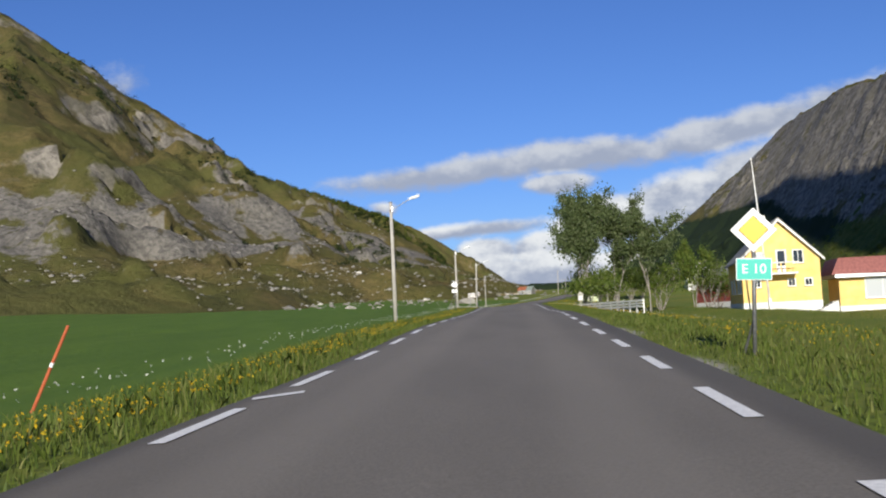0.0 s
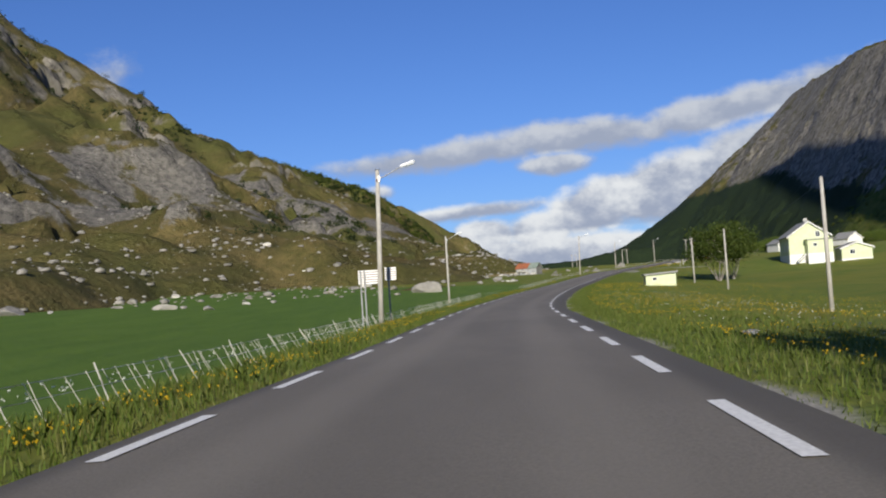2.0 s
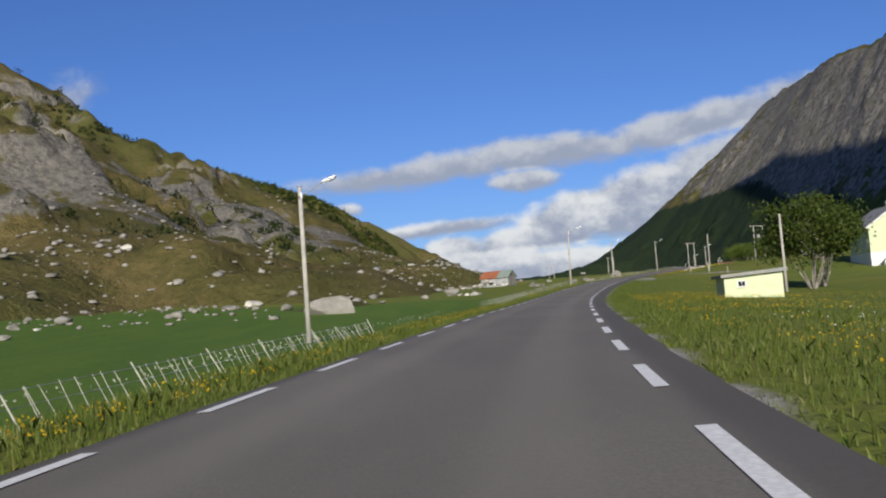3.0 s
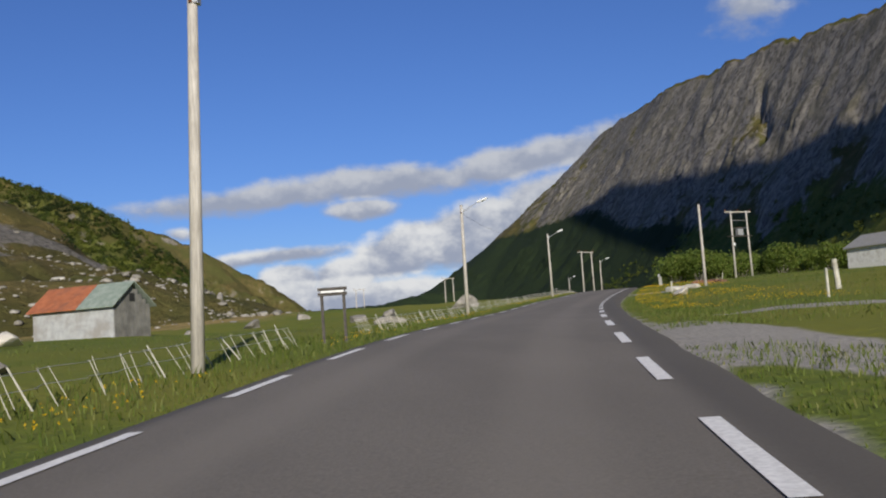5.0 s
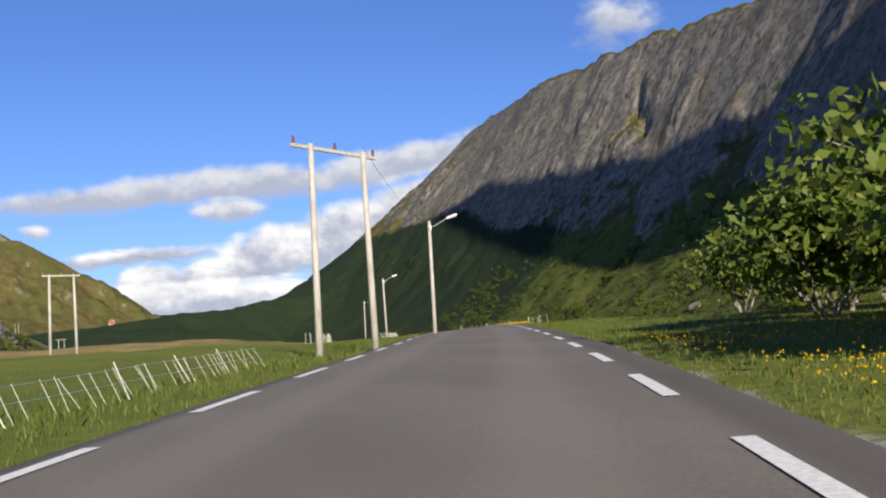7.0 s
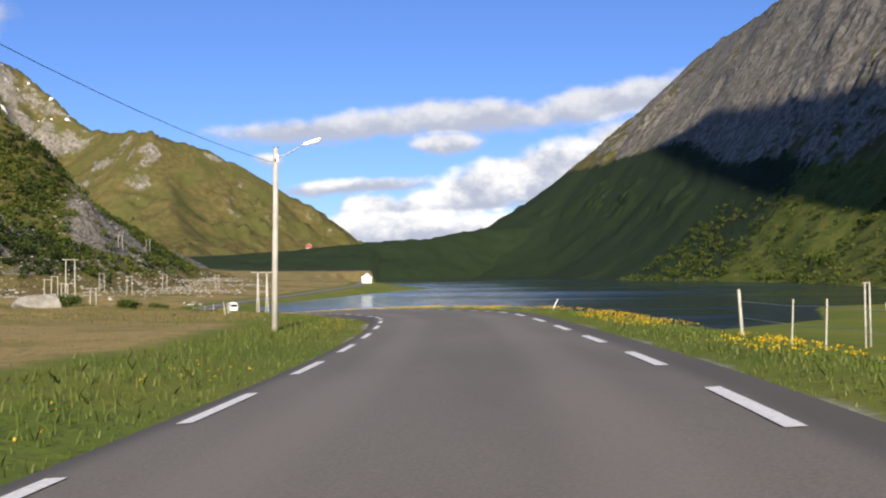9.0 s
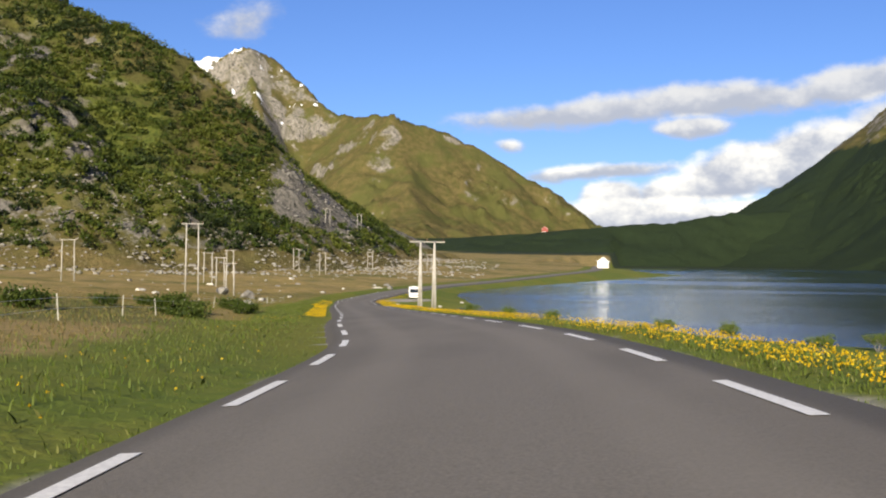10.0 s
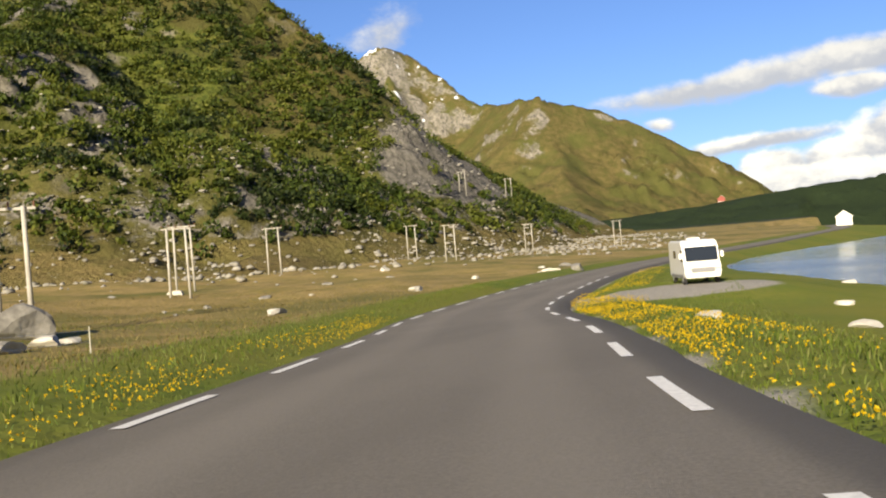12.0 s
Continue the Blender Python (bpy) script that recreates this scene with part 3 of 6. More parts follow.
HILL_B = mountain("mountain_2", RIDGE_B, 1.05, -260, 90, 430, 780, 1.5, 0.6, "mountainside overgrown with green birch scrub", weights_b, 2.0, crags=2.4)
HILL_R = mountain("mountain_3", RIDGE_R, 1.55, 120, 800, -120, 1990, 3.0, 0.24, "bare grey rock mountain, shadow painted on its foot, with added pinnacle", weights_r, 2.5, 1.8, (415, 832, 0.52, 0.85, 38, 3.0, 8), crags=2.6)
HILL_P = mountain("mountain_4", RIDGE_P, 1.35, -1200, 440, 1000, 2300, 5.5, 0.7, "high brown mountain with snow patches", weights_p, 5.0, 2.2, None, 0.4, crags=6.0)
HILL_F = mountain("mountain_5", RIDGE_F, 1.1, -360, 540, 1100, 1430, 5.0, 0.5, "low dark ridge of spruce wood", weights_f)

# ---- road ----
cross = [-1.9, -1.76, -1.62, -0.82, 0.0, 0.82, 1.62, 1.95, 2.12]
wob = [vnoise(LARC * 1.0, LARC * 0 + 7.7 * k, 2.2, 3) * 0.10 for k in range(2)]
rv, ra = [], []
for k, (p, t) in enumerate(zip(LINE, LTAN)):
    for j, c in enumerate(cross):
        u = c + (wob[0][k] if j == 0 else wob[1][k] if j == len(cross) - 1 else 0.0)
        dz = -0.13 if j in (0, len(cross) - 1) else 0.02 - 0.012 * abs(c)
        rv.append((p[0] + t[1] * u, p[1] - t[0] * u, p[2] + dz + u * float(crossfall(p[1]))))
        ra.append(c)
n = len(cross)
rf = [(k * n + j, k * n + j + 1, (k + 1) * n + j + 1, (k + 1) * n + j) for k in range(len(LINE) - 1) for j in range(n - 1)]
road_me = bpy.data.meshes.new("road")
road_me.from_pydata(rv, [], rf)
at_ = road_me.attributes.new("across", "FLOAT", "POINT")
at_.data.foreach_set("value", ra)
road_me.polygons.foreach_set("use_smooth", np.ones(len(rf), bool))
road_me.materials.append(M_ROAD)
road = tagged(new("road", road_me), "narrow grey asphalt road with broken white edge lines", "road", kind="structure")


def road_point(arc, u):
    k = min(int(np.searchsorted(LARC, arc)), len(LARC) - 1)
    k0 = max(k - 1, 0)
    q = (arc - LARC[k0]) / max(LARC[k] - LARC[k0], 1e-6)
    p, t = LINE[k0] * (1 - q) + LINE[k] * q, LTAN[k]
    return (p[0] + t[1] * u, p[1] - t[0] * u, p[2])


ARC0 = float(LARC[np.argmin(np.abs(LINE[:, 1]))])
# how many dashes have been painted by which length of the road, on either side
DASHES = {-1: ((0, 5.4), (5, 21.13), (10, 37.29), (16, 56.67), (21, 74.75), (26, 92.51), (47, 163.07), (53, 182.92), (59, 202.36), (65, 222.06), (71, 241.13), (92, 311.77),
               (98, 331.48), (103, 348.21), (108, 366.62), (114, 388.0), (119, 404.19), (125, 423.34), (130, 441.65), (144, 488.7)),
          1: ((0, 5.35), (5, 20.48), (10, 36.71), (16, 55.96), (21, 73.81), (26, 91.91), (47, 162.57), (53, 181.97), (59, 201.7), (65, 221.14), (71, 240.13), (92, 310.24),
              (98, 330.15), (104, 349.91), (110, 368.74), (115, 386.76), (120, 403.35), (126, 422.27), (131, 440.75), (145, 487.8))}


def dash(arc, long, side):
    w = 0.049
    vs = []
    for s in np.linspace(arc, arc + long, 4):
        for d in (-w, w):
            u = side * HALF + d
            x, y, z = road_point(s, u)
            vs.append((x, y, z + 0.009 + u * float(crossfall(y))))
    me = bpy.data.meshes.new("edge_dash")
    me.from_pydata(vs, [], [(0, 1, 3, 2), (2, 3, 5, 4), (4, 5, 7, 6)])
    me.materials.append(M_LINE)
    ob = new("edge_dash", me)
    ob.parent = road


for side, count in DASHES.items():
    for k in range(-4, 144):
        a0, a1 = (np.interp(q, *zip(*count)) + min(q, 0) * 3.3 for q in (k, k + 0.5))
        dash(ARC0 + a0, a1 - a0, side)

stray = bpy.data.meshes.new("edge_dash")
stray.from_pydata([(*road_point(ARC0 + a, u)[:2], road_point(ARC0 + a, u)[2] + 0.008 + u * 0.008) for a, u in ((7.52, -1.64), (7.70, -1.68), (8.08, -1.36), (7.90, -1.33))], [], [(0, 3, 2, 1)])
stray.materials.append(M_LINE)
new("edge_dash", stray).parent = road

# ---- ways to build things ----
RNG = random.Random(11)
NR = np.random.RandomState(7)


def surface_many(x, y):
    """The height of ground or mountain, whichever is higher."""
    x, y = np.asarray(x, float), np.asarray(y, float)
    z = ground_height(x, y)[0]
    for _, (xs, ys, g) in (HILL_A, HILL_B, HILL_R, HILL_P, HILL_F):
        i, j = (x - xs[0]) / (xs[1] - xs[0]), (y - ys[0]) / (ys[1] - ys[0])
        ok = (i >= 0) & (j >= 0) & (i < len(xs) - 1.01) & (j < len(ys) - 1.01)
        a, b = np.clip(i, 0, len(xs) - 2).astype(int), np.clip(j, 0, len(ys) - 2).astype(int)
        f, q = np.clip(i - a, 0, 1), np.clip(j - b, 0, 1)
        v = (g[b, a] * (1 - f) + g[b, a + 1] * f) * (1 - q) + (g[b + 1, a] * (1 - f) + g[b + 1, a + 1] * f) * q
        z = np.where(ok, np.maximum(z, v), z)
    return z


def surface(x, y):
    return float(surface_many([x], [y])[0])


def thing(name, x, y, rz, label, category, group="", z=None, scale=U, tilt=(0, 0)):
    ob = new(name)
    ob.empty_display_size = 0.2
    ob.matrix_basis = pose(x, y, surface(x, y) - 0.02 if z is None else z, tilt[0], tilt[1], rz)
    ob.scale = (scale, scale, scale)
    return tagged(ob, label, category, group)


def part(name, bm, mat_, parent, label="", smooth_=False):
    me = bpy.data.meshes.new(name)
    bm.normal_update()
    bm.to_mesh(me)
    bm.free()
    if smooth_:
        me.polygons.foreach_set("use_smooth", np.ones(len(me.polygons), bool))
    me.materials.append(mat_)
    ob = new(name, me)
    ob.parent = parent
    if label:
        ob["label"] = label
    return ob


def box(cx, cy, cz, sx, sy, sz, bevel=0.0, m=None, bm=None):
    own = bmesh.new()
    bmesh.ops.create_cube(own, size=1.0, matrix=Matrix.Translation((cx, cy, cz)) @ Matrix.Diagonal((sx, sy, sz, 1)))
    if bevel:
        bmesh.ops.bevel(own, geom=own.edges[:], offset=bevel, segments=2, affect="EDGES")
    if m is not None:
        own.transform(m)
    return joined(bm, own)


def joined(bm, own):
    if bm is None:
        return own
    me = bpy.data.meshes.new("tmp")
    own.to_mesh(me)
    own.free()
    bm.from_mesh(me)
    bpy.data.meshes.remove(me)
    return bm


def tube(p0, p1, r0, r1=None, n=10, bm=None):
    """A tapered round bar from p0 to p1."""
    a, b = Vector(p0), Vector(p1)
    d = b - a
    own = bmesh.new()
    bmesh.ops.create_cone(own, cap_ends=True, segments=n, radius1=r0, radius2=r0 if r1 is None else r1, depth=d.length)
    own.transform(Matrix.Translation((a + b) / 2) @ d.to_track_quat("Z", "Y").to_matrix().to_4x4())
    return joined(bm, own)


def bent(points, r, n=8, bm=None):
    """A round bar along points."""
    for a, b in zip(points[:-1], points[1:]):
        bm = tube(a, b, r, r, n, bm)
    return bm


def prism(outline, y0, y1, bm=None):
    """An outline in x and z, drawn out along y."""
    own = bmesh.new()
    f = [own.verts.new((x, y0, z)) for x, z in outline]
    g = [own.verts.new((x, y1, z)) for x, z in outline]
    n = len(outline)
    own.faces.new(f)
    own.faces.new(g[::-1])
    for i in range(n):
        own.faces.new((f[(i + 1) % n], f[i], g[i], g[(i + 1) % n]))
    bmesh.ops.recalc_face_normals(own, faces=own.faces)
    return joined(bm, own)


def mesh_stuff(name, verts, faces, mat_, label, category, parent=None):
    me = bpy.data.meshes.new(name)
    n = faces.shape[1]
    me.vertices.add(len(verts))
    me.vertices.foreach_set("co", np.asarray(verts, float).ravel())
    me.loops.add(faces.size)
    me.loops.foreach_set("vertex_index", faces.ravel())
    me.polygons.add(len(faces))
    me.polygons.foreach_set("loop_start", np.arange(len(faces)) * n)
    me.polygons.foreach_set("loop_total", np.full(len(faces), n))
    me.update()
    me.materials.append(mat_)
    ob = new(name, me)
    if parent is not None:
        ob.parent = parent
        return ob
    return tagged(ob, label, category, kind="stuff")


def leaf_cards(centres, size, spread=0.5):
    """Small folded leaves, each two triangles wide, turned at random."""
    n = len(centres)
    a = NR.randn(n, 3)
    a /= np.linalg.norm(a, axis=1)[:, None]
    b = np.cross(a, NR.randn(n, 3))
    b /= np.linalg.norm(b, axis=1)[:, None]
    s = size * (1 - spread / 2 + spread * NR.rand(n))[:, None]
    c = np.asarray(centres)
    v = np.stack([c - a * s, c + b * s * 0.55, c + a * s, c - b * s * 0.55], 1).reshape(-1, 3)
    return v, np.arange(4 * n).reshape(n, 4)


def island_paint(c1, c2, c3):
    def paint(N, vec):
        r = N.n("ShaderNodeNewGeometry").outputs["Random Per Island"]
        col = N.mix(N.ramp(r, 0.0, 0.6), c1, c2)
        return N.mix(N.ramp(r, 0.75, 1.0), col, c3)
    return paint


def leafy(name, c1, c2, c3):
    m = material(name, island_paint(c1, c2, c3), 0.6, spec=0.25)
    b = next(q for q in m.node_tree.nodes if q.type == "BSDF_PRINCIPLED")
    t = m.node_tree.nodes.new("ShaderNodeBsdfTranslucent")
    x = m.node_tree.nodes.new("ShaderNodeMixShader")
    x.inputs[0].default_value = 0.4
    m.node_tree.links.new(b.inputs["Base Color"].links[0].from_socket, t.inputs[0])
    out = next(q for q in m.node_tree.nodes if q.type == "OUTPUT_MATERIAL")
    m.node_tree.links.new(b.outputs[0], x.inputs[1])
    m.node_tree.links.new(t.outputs[0], x.inputs[2])
    m.node_tree.links.new(x.outputs[0], out.inputs[0])
    return m


M_LEAF = leafy("birch_leaves", (0.065, 0.108, 0.016), (0.125, 0.172, 0.027), (0.20, 0.228, 0.05))
M_LEAF2 = leafy("willow_leaves", (0.065, 0.095, 0.032), (0.12, 0.155, 0.058), (0.22, 0.25, 0.13))
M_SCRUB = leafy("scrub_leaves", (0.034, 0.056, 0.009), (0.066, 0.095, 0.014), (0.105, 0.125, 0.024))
# scrub leaf made darker and paler: clump shade and light put into colour
M_DARKSCRUB = leafy("dark_scrub_leaves", (0.016, 0.028, 0.008), (0.030, 0.046, 0.010), (0.052, 0.066, 0.016))
M_PALESCRUB = leafy("pale_scrub_leaves", (0.06, 0.082, 0.012), (0.105, 0.125, 0.018), (0.15, 0.158, 0.03))
M_GRASS = leafy("grass_blades", (0.078, 0.118, 0.017), (0.130, 0.168, 0.028), (0.22, 0.22, 0.07))
M_HEATH = leafy("heath_tufts", (0.135, 0.116, 0.034), (0.21, 0.162, 0.054), (0.30, 0.23, 0.10))
M_BLOOM = leafy("yellow_petals", (0.52, 0.33, 0.01), (0.66, 0.44, 0.012), (0.72, 0.54, 0.04))
M_UMBEL = leafy("white_umbels", (0.5, 0.52, 0.42), (0.65, 0.66, 0.58), (0.75, 0.75, 0.7))
M_BARK = material("bark", speckled((0.10, 0.085, 0.07), (0.26, 0.23, 0.2), 14.0, 3.0, (0.36, 0.33, 0.29)), 0.9, grain(20.0), 0.4, 0.02)


def old_wood(N, vec):
    v = N.scaled(vec, (9, 9, 0.7))
    col = N.mix(N.ramp(N.noise(v, 3.0, 6.0, 0.7), 0.3, 0.7), (0.30, 0.28, 0.25), (0.52, 0.49, 0.44))
    return N.mix(N.ramp(N.noise(vec, 0.8, 4.0), 0.45, 0.7, 0, 0.6), col, (0.24, 0.22, 0.19))


M_POLE = material("weathered_pole", old_wood, 0.85, lambda N, v: N.noise(N.scaled(v, (12, 12, 0.8)), 3.0, 6.0), 0.4, 0.01)
M_STAKE = material("pale_stake", speckled((0.34, 0.33, 0.28), (0.52, 0.50, 0.43), 8.0, 2.0, (0.25, 0.235, 0.195)), 0.85, grain(25.0), 0.3, 0.01)
M_DARKWOOD = material("tarred_wood", speckled((0.03, 0.027, 0.024), (0.075, 0.065, 0.055), 9.0), 0.8, grain(20.0), 0.3, 0.01)
M_STEEL = material("galvanised_steel", speckled((0.42, 0.43, 0.44), (0.6, 0.61, 0.62), 12.0), 0.45, metal=0.7)
M_DARKSTEEL = material("grey_steel", speckled((0.12, 0.125, 0.13), (0.2, 0.2, 0.2), 12.0), 0.5, metal=0.5)
M_LAMP = material("lamp_shell", speckled((0.62, 0.63, 0.64), (0.74, 0.75, 0.76), 6.0), 0.4)
M_LENS = material("lamp_glass", (0.45, 0.46, 0.46), 0.15)
M_PORC = material("brown_porcelain", (0.14, 0.06, 0.03), 0.25)
M_WIRE = material("black_wire", (0.02, 0.02, 0.022), 0.6)
M_WHITE = material("white_paint", speckled((0.74, 0.73, 0.70), (0.82, 0.81, 0.79), 7.0, 1.2, (0.6, 0.58, 0.54)), 0.6)


def boards(c1, c2, pitch=7.0):
    """Painted boards: fine upright shading lines, sun-bleached in broad patches."""
    def paint(N, vec):
        s = N.n("ShaderNodeSeparateXYZ")
        N.put(s, 0, vec)
        w = N.math("FRACT", N.math("MULTIPLY", N.math("ADD", s.outputs[0], s.outputs[1]), pitch))
        col = N.mix(N.ramp(N.noise(vec, 1.3, 5.0), 0.3, 0.7), c1, c2)
        return N.mix(N.ramp(w, 0.0, 0.12, 0.35, 0.0), col, tuple(v * 0.45 for v in c1))
    return paint


M_YELLOW = material("yellow_boards", boards((0.72, 0.47, 0.13), (0.80, 0.56, 0.19)), 0.65)
M_GREENW = material("pale_green_boards", boards((0.50, 0.55, 0.33), (0.58, 0.62, 0.40)), 0.65)
M_RED = material("barn_red_boards", boards((0.22, 0.045, 0.035), (0.31, 0.075, 0.055)), 0.75)
M_GREYB = material("grey_boards", boards((0.11, 0.108, 0.10), (0.21, 0.205, 0.19), 5.0), 0.85)
M_ROOF = material("slate_roof", speckled((0.20, 0.20, 0.19), (0.33, 0.32, 0.31), 5.0, 1.0, (0.26, 0.25, 0.22)), 0.8, grain(9.0), 0.4, 0.03)
M_ROOFRED = material("red_roof", speckled((0.17, 0.05, 0.045), (0.26, 0.085, 0.07), 5.0), 0.7, grain(9.0), 0.4, 0.03)
M_RUST = material("rusted_sheet", speckled((0.27, 0.085, 0.035), (0.38, 0.13, 0.055), 3.0, 1.0, (0.20, 0.08, 0.045)), 0.8, grain(9.0), 0.3, 0.02)
M_EARTH = material("rust_brown_earth", speckled((0.13, 0.062, 0.036), (0.22, 0.105, 0.06), 5.0, 1.5, (0.10, 0.06, 0.04)), 0.95, grain(9.0), 0.4, 0.03)
M_SHEET = material("grey_green_sheet", speckled((0.17, 0.22, 0.18), (0.27, 0.31, 0.27), 3.0), 0.6, grain(9.0), 0.3, 0.02)
M_TIN = material("grey_sheet_wall", speckled((0.30, 0.31, 0.32), (0.40, 0.41, 0.42), 3.0, 0.9, (0.26, 0.25, 0.24)), 0.6)
M_GLASS = material("window_glass", (0.02, 0.024, 0.028), 0.06, spec=0.8)
M_CURTAIN = material("curtained_glass", (0.42, 0.44, 0.45), 0.3)
M_WALL = material("foundation_render", speckled((0.66, 0.65, 0.61), (0.76, 0.75, 0.72), 4.0), 0.9)
M_CONC = material("concrete", speckled((0.30, 0.29, 0.27), (0.44, 0.43, 0.40), 6.0), 0.9, grain(14.0), 0.3, 0.01)
M_SIGNY = material("sign_yellow", (0.82, 0.46, 0.01), 0.4)
M_SIGNW = material("sign_white", (0.78, 0.78, 0.77), 0.4)
M_SIGNG = material("sign_green", (0.02, 0.42, 0.33), 0.4)
M_BACK = material("sign_back_grey", speckled((0.48, 0.49, 0.5), (0.6, 0.61, 0.62), 8.0), 0.45, metal=0.3)
M_ORANGE = material("orange_paint", speckled((0.36, 0.075, 0.025), (0.46, 0.11, 0.035), 8.0), 0.6)
M_BLACK = material("black_rubber", (0.018, 0.018, 0.019), 0.7)
M_VAN = material("camper_white", speckled((0.78, 0.77, 0.74), (0.84, 0.83, 0.81), 2.0), 0.25)
M_VANGREY = material("camper_trim", (0.22, 0.22, 0.23), 0.4)


def stone_paint(N, vec):
    f = N.noise(vec, 2.6, 8.0, 0.7)
    r = N.n("ShaderNodeObjectInfo").outputs["Random"]
    g = N.n("ShaderNodeNewGeometry").outputs["Random Per Island"]
    col = N.mix(N.ramp(f, 0.32, 0.68), (0.14, 0.13, 0.115), (0.32, 0.30, 0.27))
    col = N.mix(N.ramp(N.math("FRACT", N.math("ADD", r, g)), 0.5, 1.0, 0, 0.75), col, (0.33, 0.31, 0.275))
    return N.mix(N.ramp(N.noise(vec, 0.9, 5.0), 0.5, 0.66, 0, 0.55), col, (0.12, 0.115, 0.075))


M_STONE = material("lichened_stone", stone_paint, 0.9, grain(4.0, 8.0), 0.6, 0.08)
M_STONEW = material("pale_stone", speckled((0.46, 0.43, 0.38), (0.62, 0.59, 0.53), 3.0, 1.0, (0.34, 0.32, 0.28)), 0.9, grain(5.0), 0.5, 0.06)


def rock_shape(seed, flat=0.75, sub=2):
    """A broken boulder with flat faces and worn edges, about 1 across, its foot at z = 0."""
    r = random.Random(seed)
    bm = bmesh.new()
    bmesh.ops.create_icosphere(bm, subdivisions=sub, radius=0.5)
    planes = []
    for _ in range(8):
        n = Vector((r.gauss(0, 1), r.gauss(0, 1), r.gauss(0, 0.8))).normalized()
        planes.append((n, r.uniform(0.2, 0.36)))
    for v in bm.verts:
        for n, d in planes:
            over = v.co.dot(n) - d
            if over > 0:
                v.co -= n * over * 0.98
        v.co += Vector((noise.noise(v.co * 3 + Vector((seed, 0, 0))), noise.noise(v.co * 3 + Vector((0, seed, 0))), 0)) * 0.05
        v.co.z = max(v.co.z * flat, -0.16) + 0.16
    return bm


ROCKS = []
for k in range(6):
    me_ = bpy.data.meshes.new("boulder")
    b_ = rock_shape(k + 1, 0.6 + 0.07 * k, 3)
    b_.to_mesh(me_)
    b_.free()
    me_.materials.append(M_STONE)
    ROCKS.append(me_)
ROCKW = []
for me_ in ROCKS:
    w_ = me_.copy()
    w_.materials.clear()
    w_.materials.append(M_STONEW)
    ROCKW.append(w_)


def boulder(x, y, size, tall=1.0, rz=None, k=None, pale=False, label="", z=None):
    k = RNG.randrange(6) if k is None else k
    ob = new("boulder", (ROCKW if pale else ROCKS)[k])
    ob.matrix_basis = pose(x, y, surface(x, y) - 0.06 * size * tall if z is None else z, 0, 0, RNG.uniform(0, 360) if rz is None else rz)
    ob.scale = (size, size * RNG.uniform(0.75, 1.0), size * tall)
    return tagged(ob, label or ("pale weathered stone lying in the grass" if pale else "grey lichened boulder lying in the grass"), "boulder", "boulders")


# ---- lamps and lines beside the road ----


def street_lamp(x, y, rz, tall=7.6, arm=True):
    t = thing("street_lamp", x, y, rz, "weathered wooden street lamp pole with a bent steel arm", "street lamp", "street lamps")
    part("pole", tube((0, 0, -0.4), (0, 0, tall), 0.135, 0.095, 14), M_POLE, t, smooth_=True)
    part("pole_cap", tube((0, 0, tall), (0, 0, tall + 0.05), 0.11, 0.10, 14), M_DARKSTEEL, t)
    a = [(0.02, 0, tall - 0.42), (0.35, 0, tall - 0.3), (0.75, 0, tall - 0.08), (1.15, 0, tall + 0.14)]
    part("arm", bent(a, 0.028), M_STEEL, t, "bent galvanised arm")
    b = box(0.09, 0, tall - 0.42, 0.09, 0.22, 0.3, 0.01)
    part("bracket", b, M_STEEL, t)
    m = Matrix.Translation((1.5, 0, tall + 0.25)) @ Euler((0, radians(-18), 0)).to_matrix().to_4x4()
    head = box(0, 0, 0.02, 0.78, 0.26, 0.13, 0.05, m)
    h = part("lamp_head", head, M_LAMP, t, "white enamelled lamp head")
    part("lens", box(0.08, 0, -0.06, 0.46, 0.2, 0.05, 0.02, m), M_LENS, h)
    for s, dz in ((1, 0.55), (-1, 0.55), (1, 0.95)):
        part("insulator", tube((0, s * 0.1, tall - dz), (0, s * 0.16, tall - dz + 0.1), 0.04, 0.03, 8), M_PORC, t)
    return t


lamp_spots = [(-1.8, 37.1), (1.1, 70.7), (3.5, 99.6), (5.9, 131.7), (22.52, 188.4), (31.1, 211.3), (42.0, 234.6), (62.7, 280.0),
              (70.0, 311.8), (74.1, 333.2)]
LAMP_SIZE = {70.7: 1.05, 99.6: 1.13, 188.4: 1.12, 211.3: 0.95, 234.6: 0.94, 311.8: 0.98, 333.2: 0.85, 37.1: 1.09}
lamp_first = None
for x, y in lamp_spots:
    rz = at_road(y, 0)[3]
    if lamp_first is None:
        lamp_first = street_lamp(x, y, rz)
        lamp_first.scale *= 1.09
    else:
        s = LAMP_SIZE.get(y, 1.0)
        copy_thing(lamp_first, pose(x, y, surface(x, y) - 0.02, RNG.uniform(-0.6, 0.6), {99.6: 1.9, 188.4: 1.7}.get(y, RNG.uniform(-0.8, 0.8)), rz) @ Matrix.Scale(s / 1.09, 4))


def utility_pole(x, y, tall):
    t = thing("utility_pole", x, y, RNG.uniform(0, 90), "weathered wooden utility pole in the meadow", "utility pole", "utility poles")
    part("pole", tube((0, 0, -0.4), (0, 0, tall), 0.13, 0.09, 12), M_POLE, t, smooth_=True)
    part("pole_cap", tube((0, 0, tall), (0, 0, tall + 0.04), 0.105, 0.1, 12), M_DARKSTEEL, t)
    for k in range(3):
        part("insulator", tube((0.09, 0, tall - 0.25 - 0.35 * k), (0.2, 0, tall - 0.15 - 0.35 * k), 0.045, 0.03, 8), M_PORC, t)
    return t


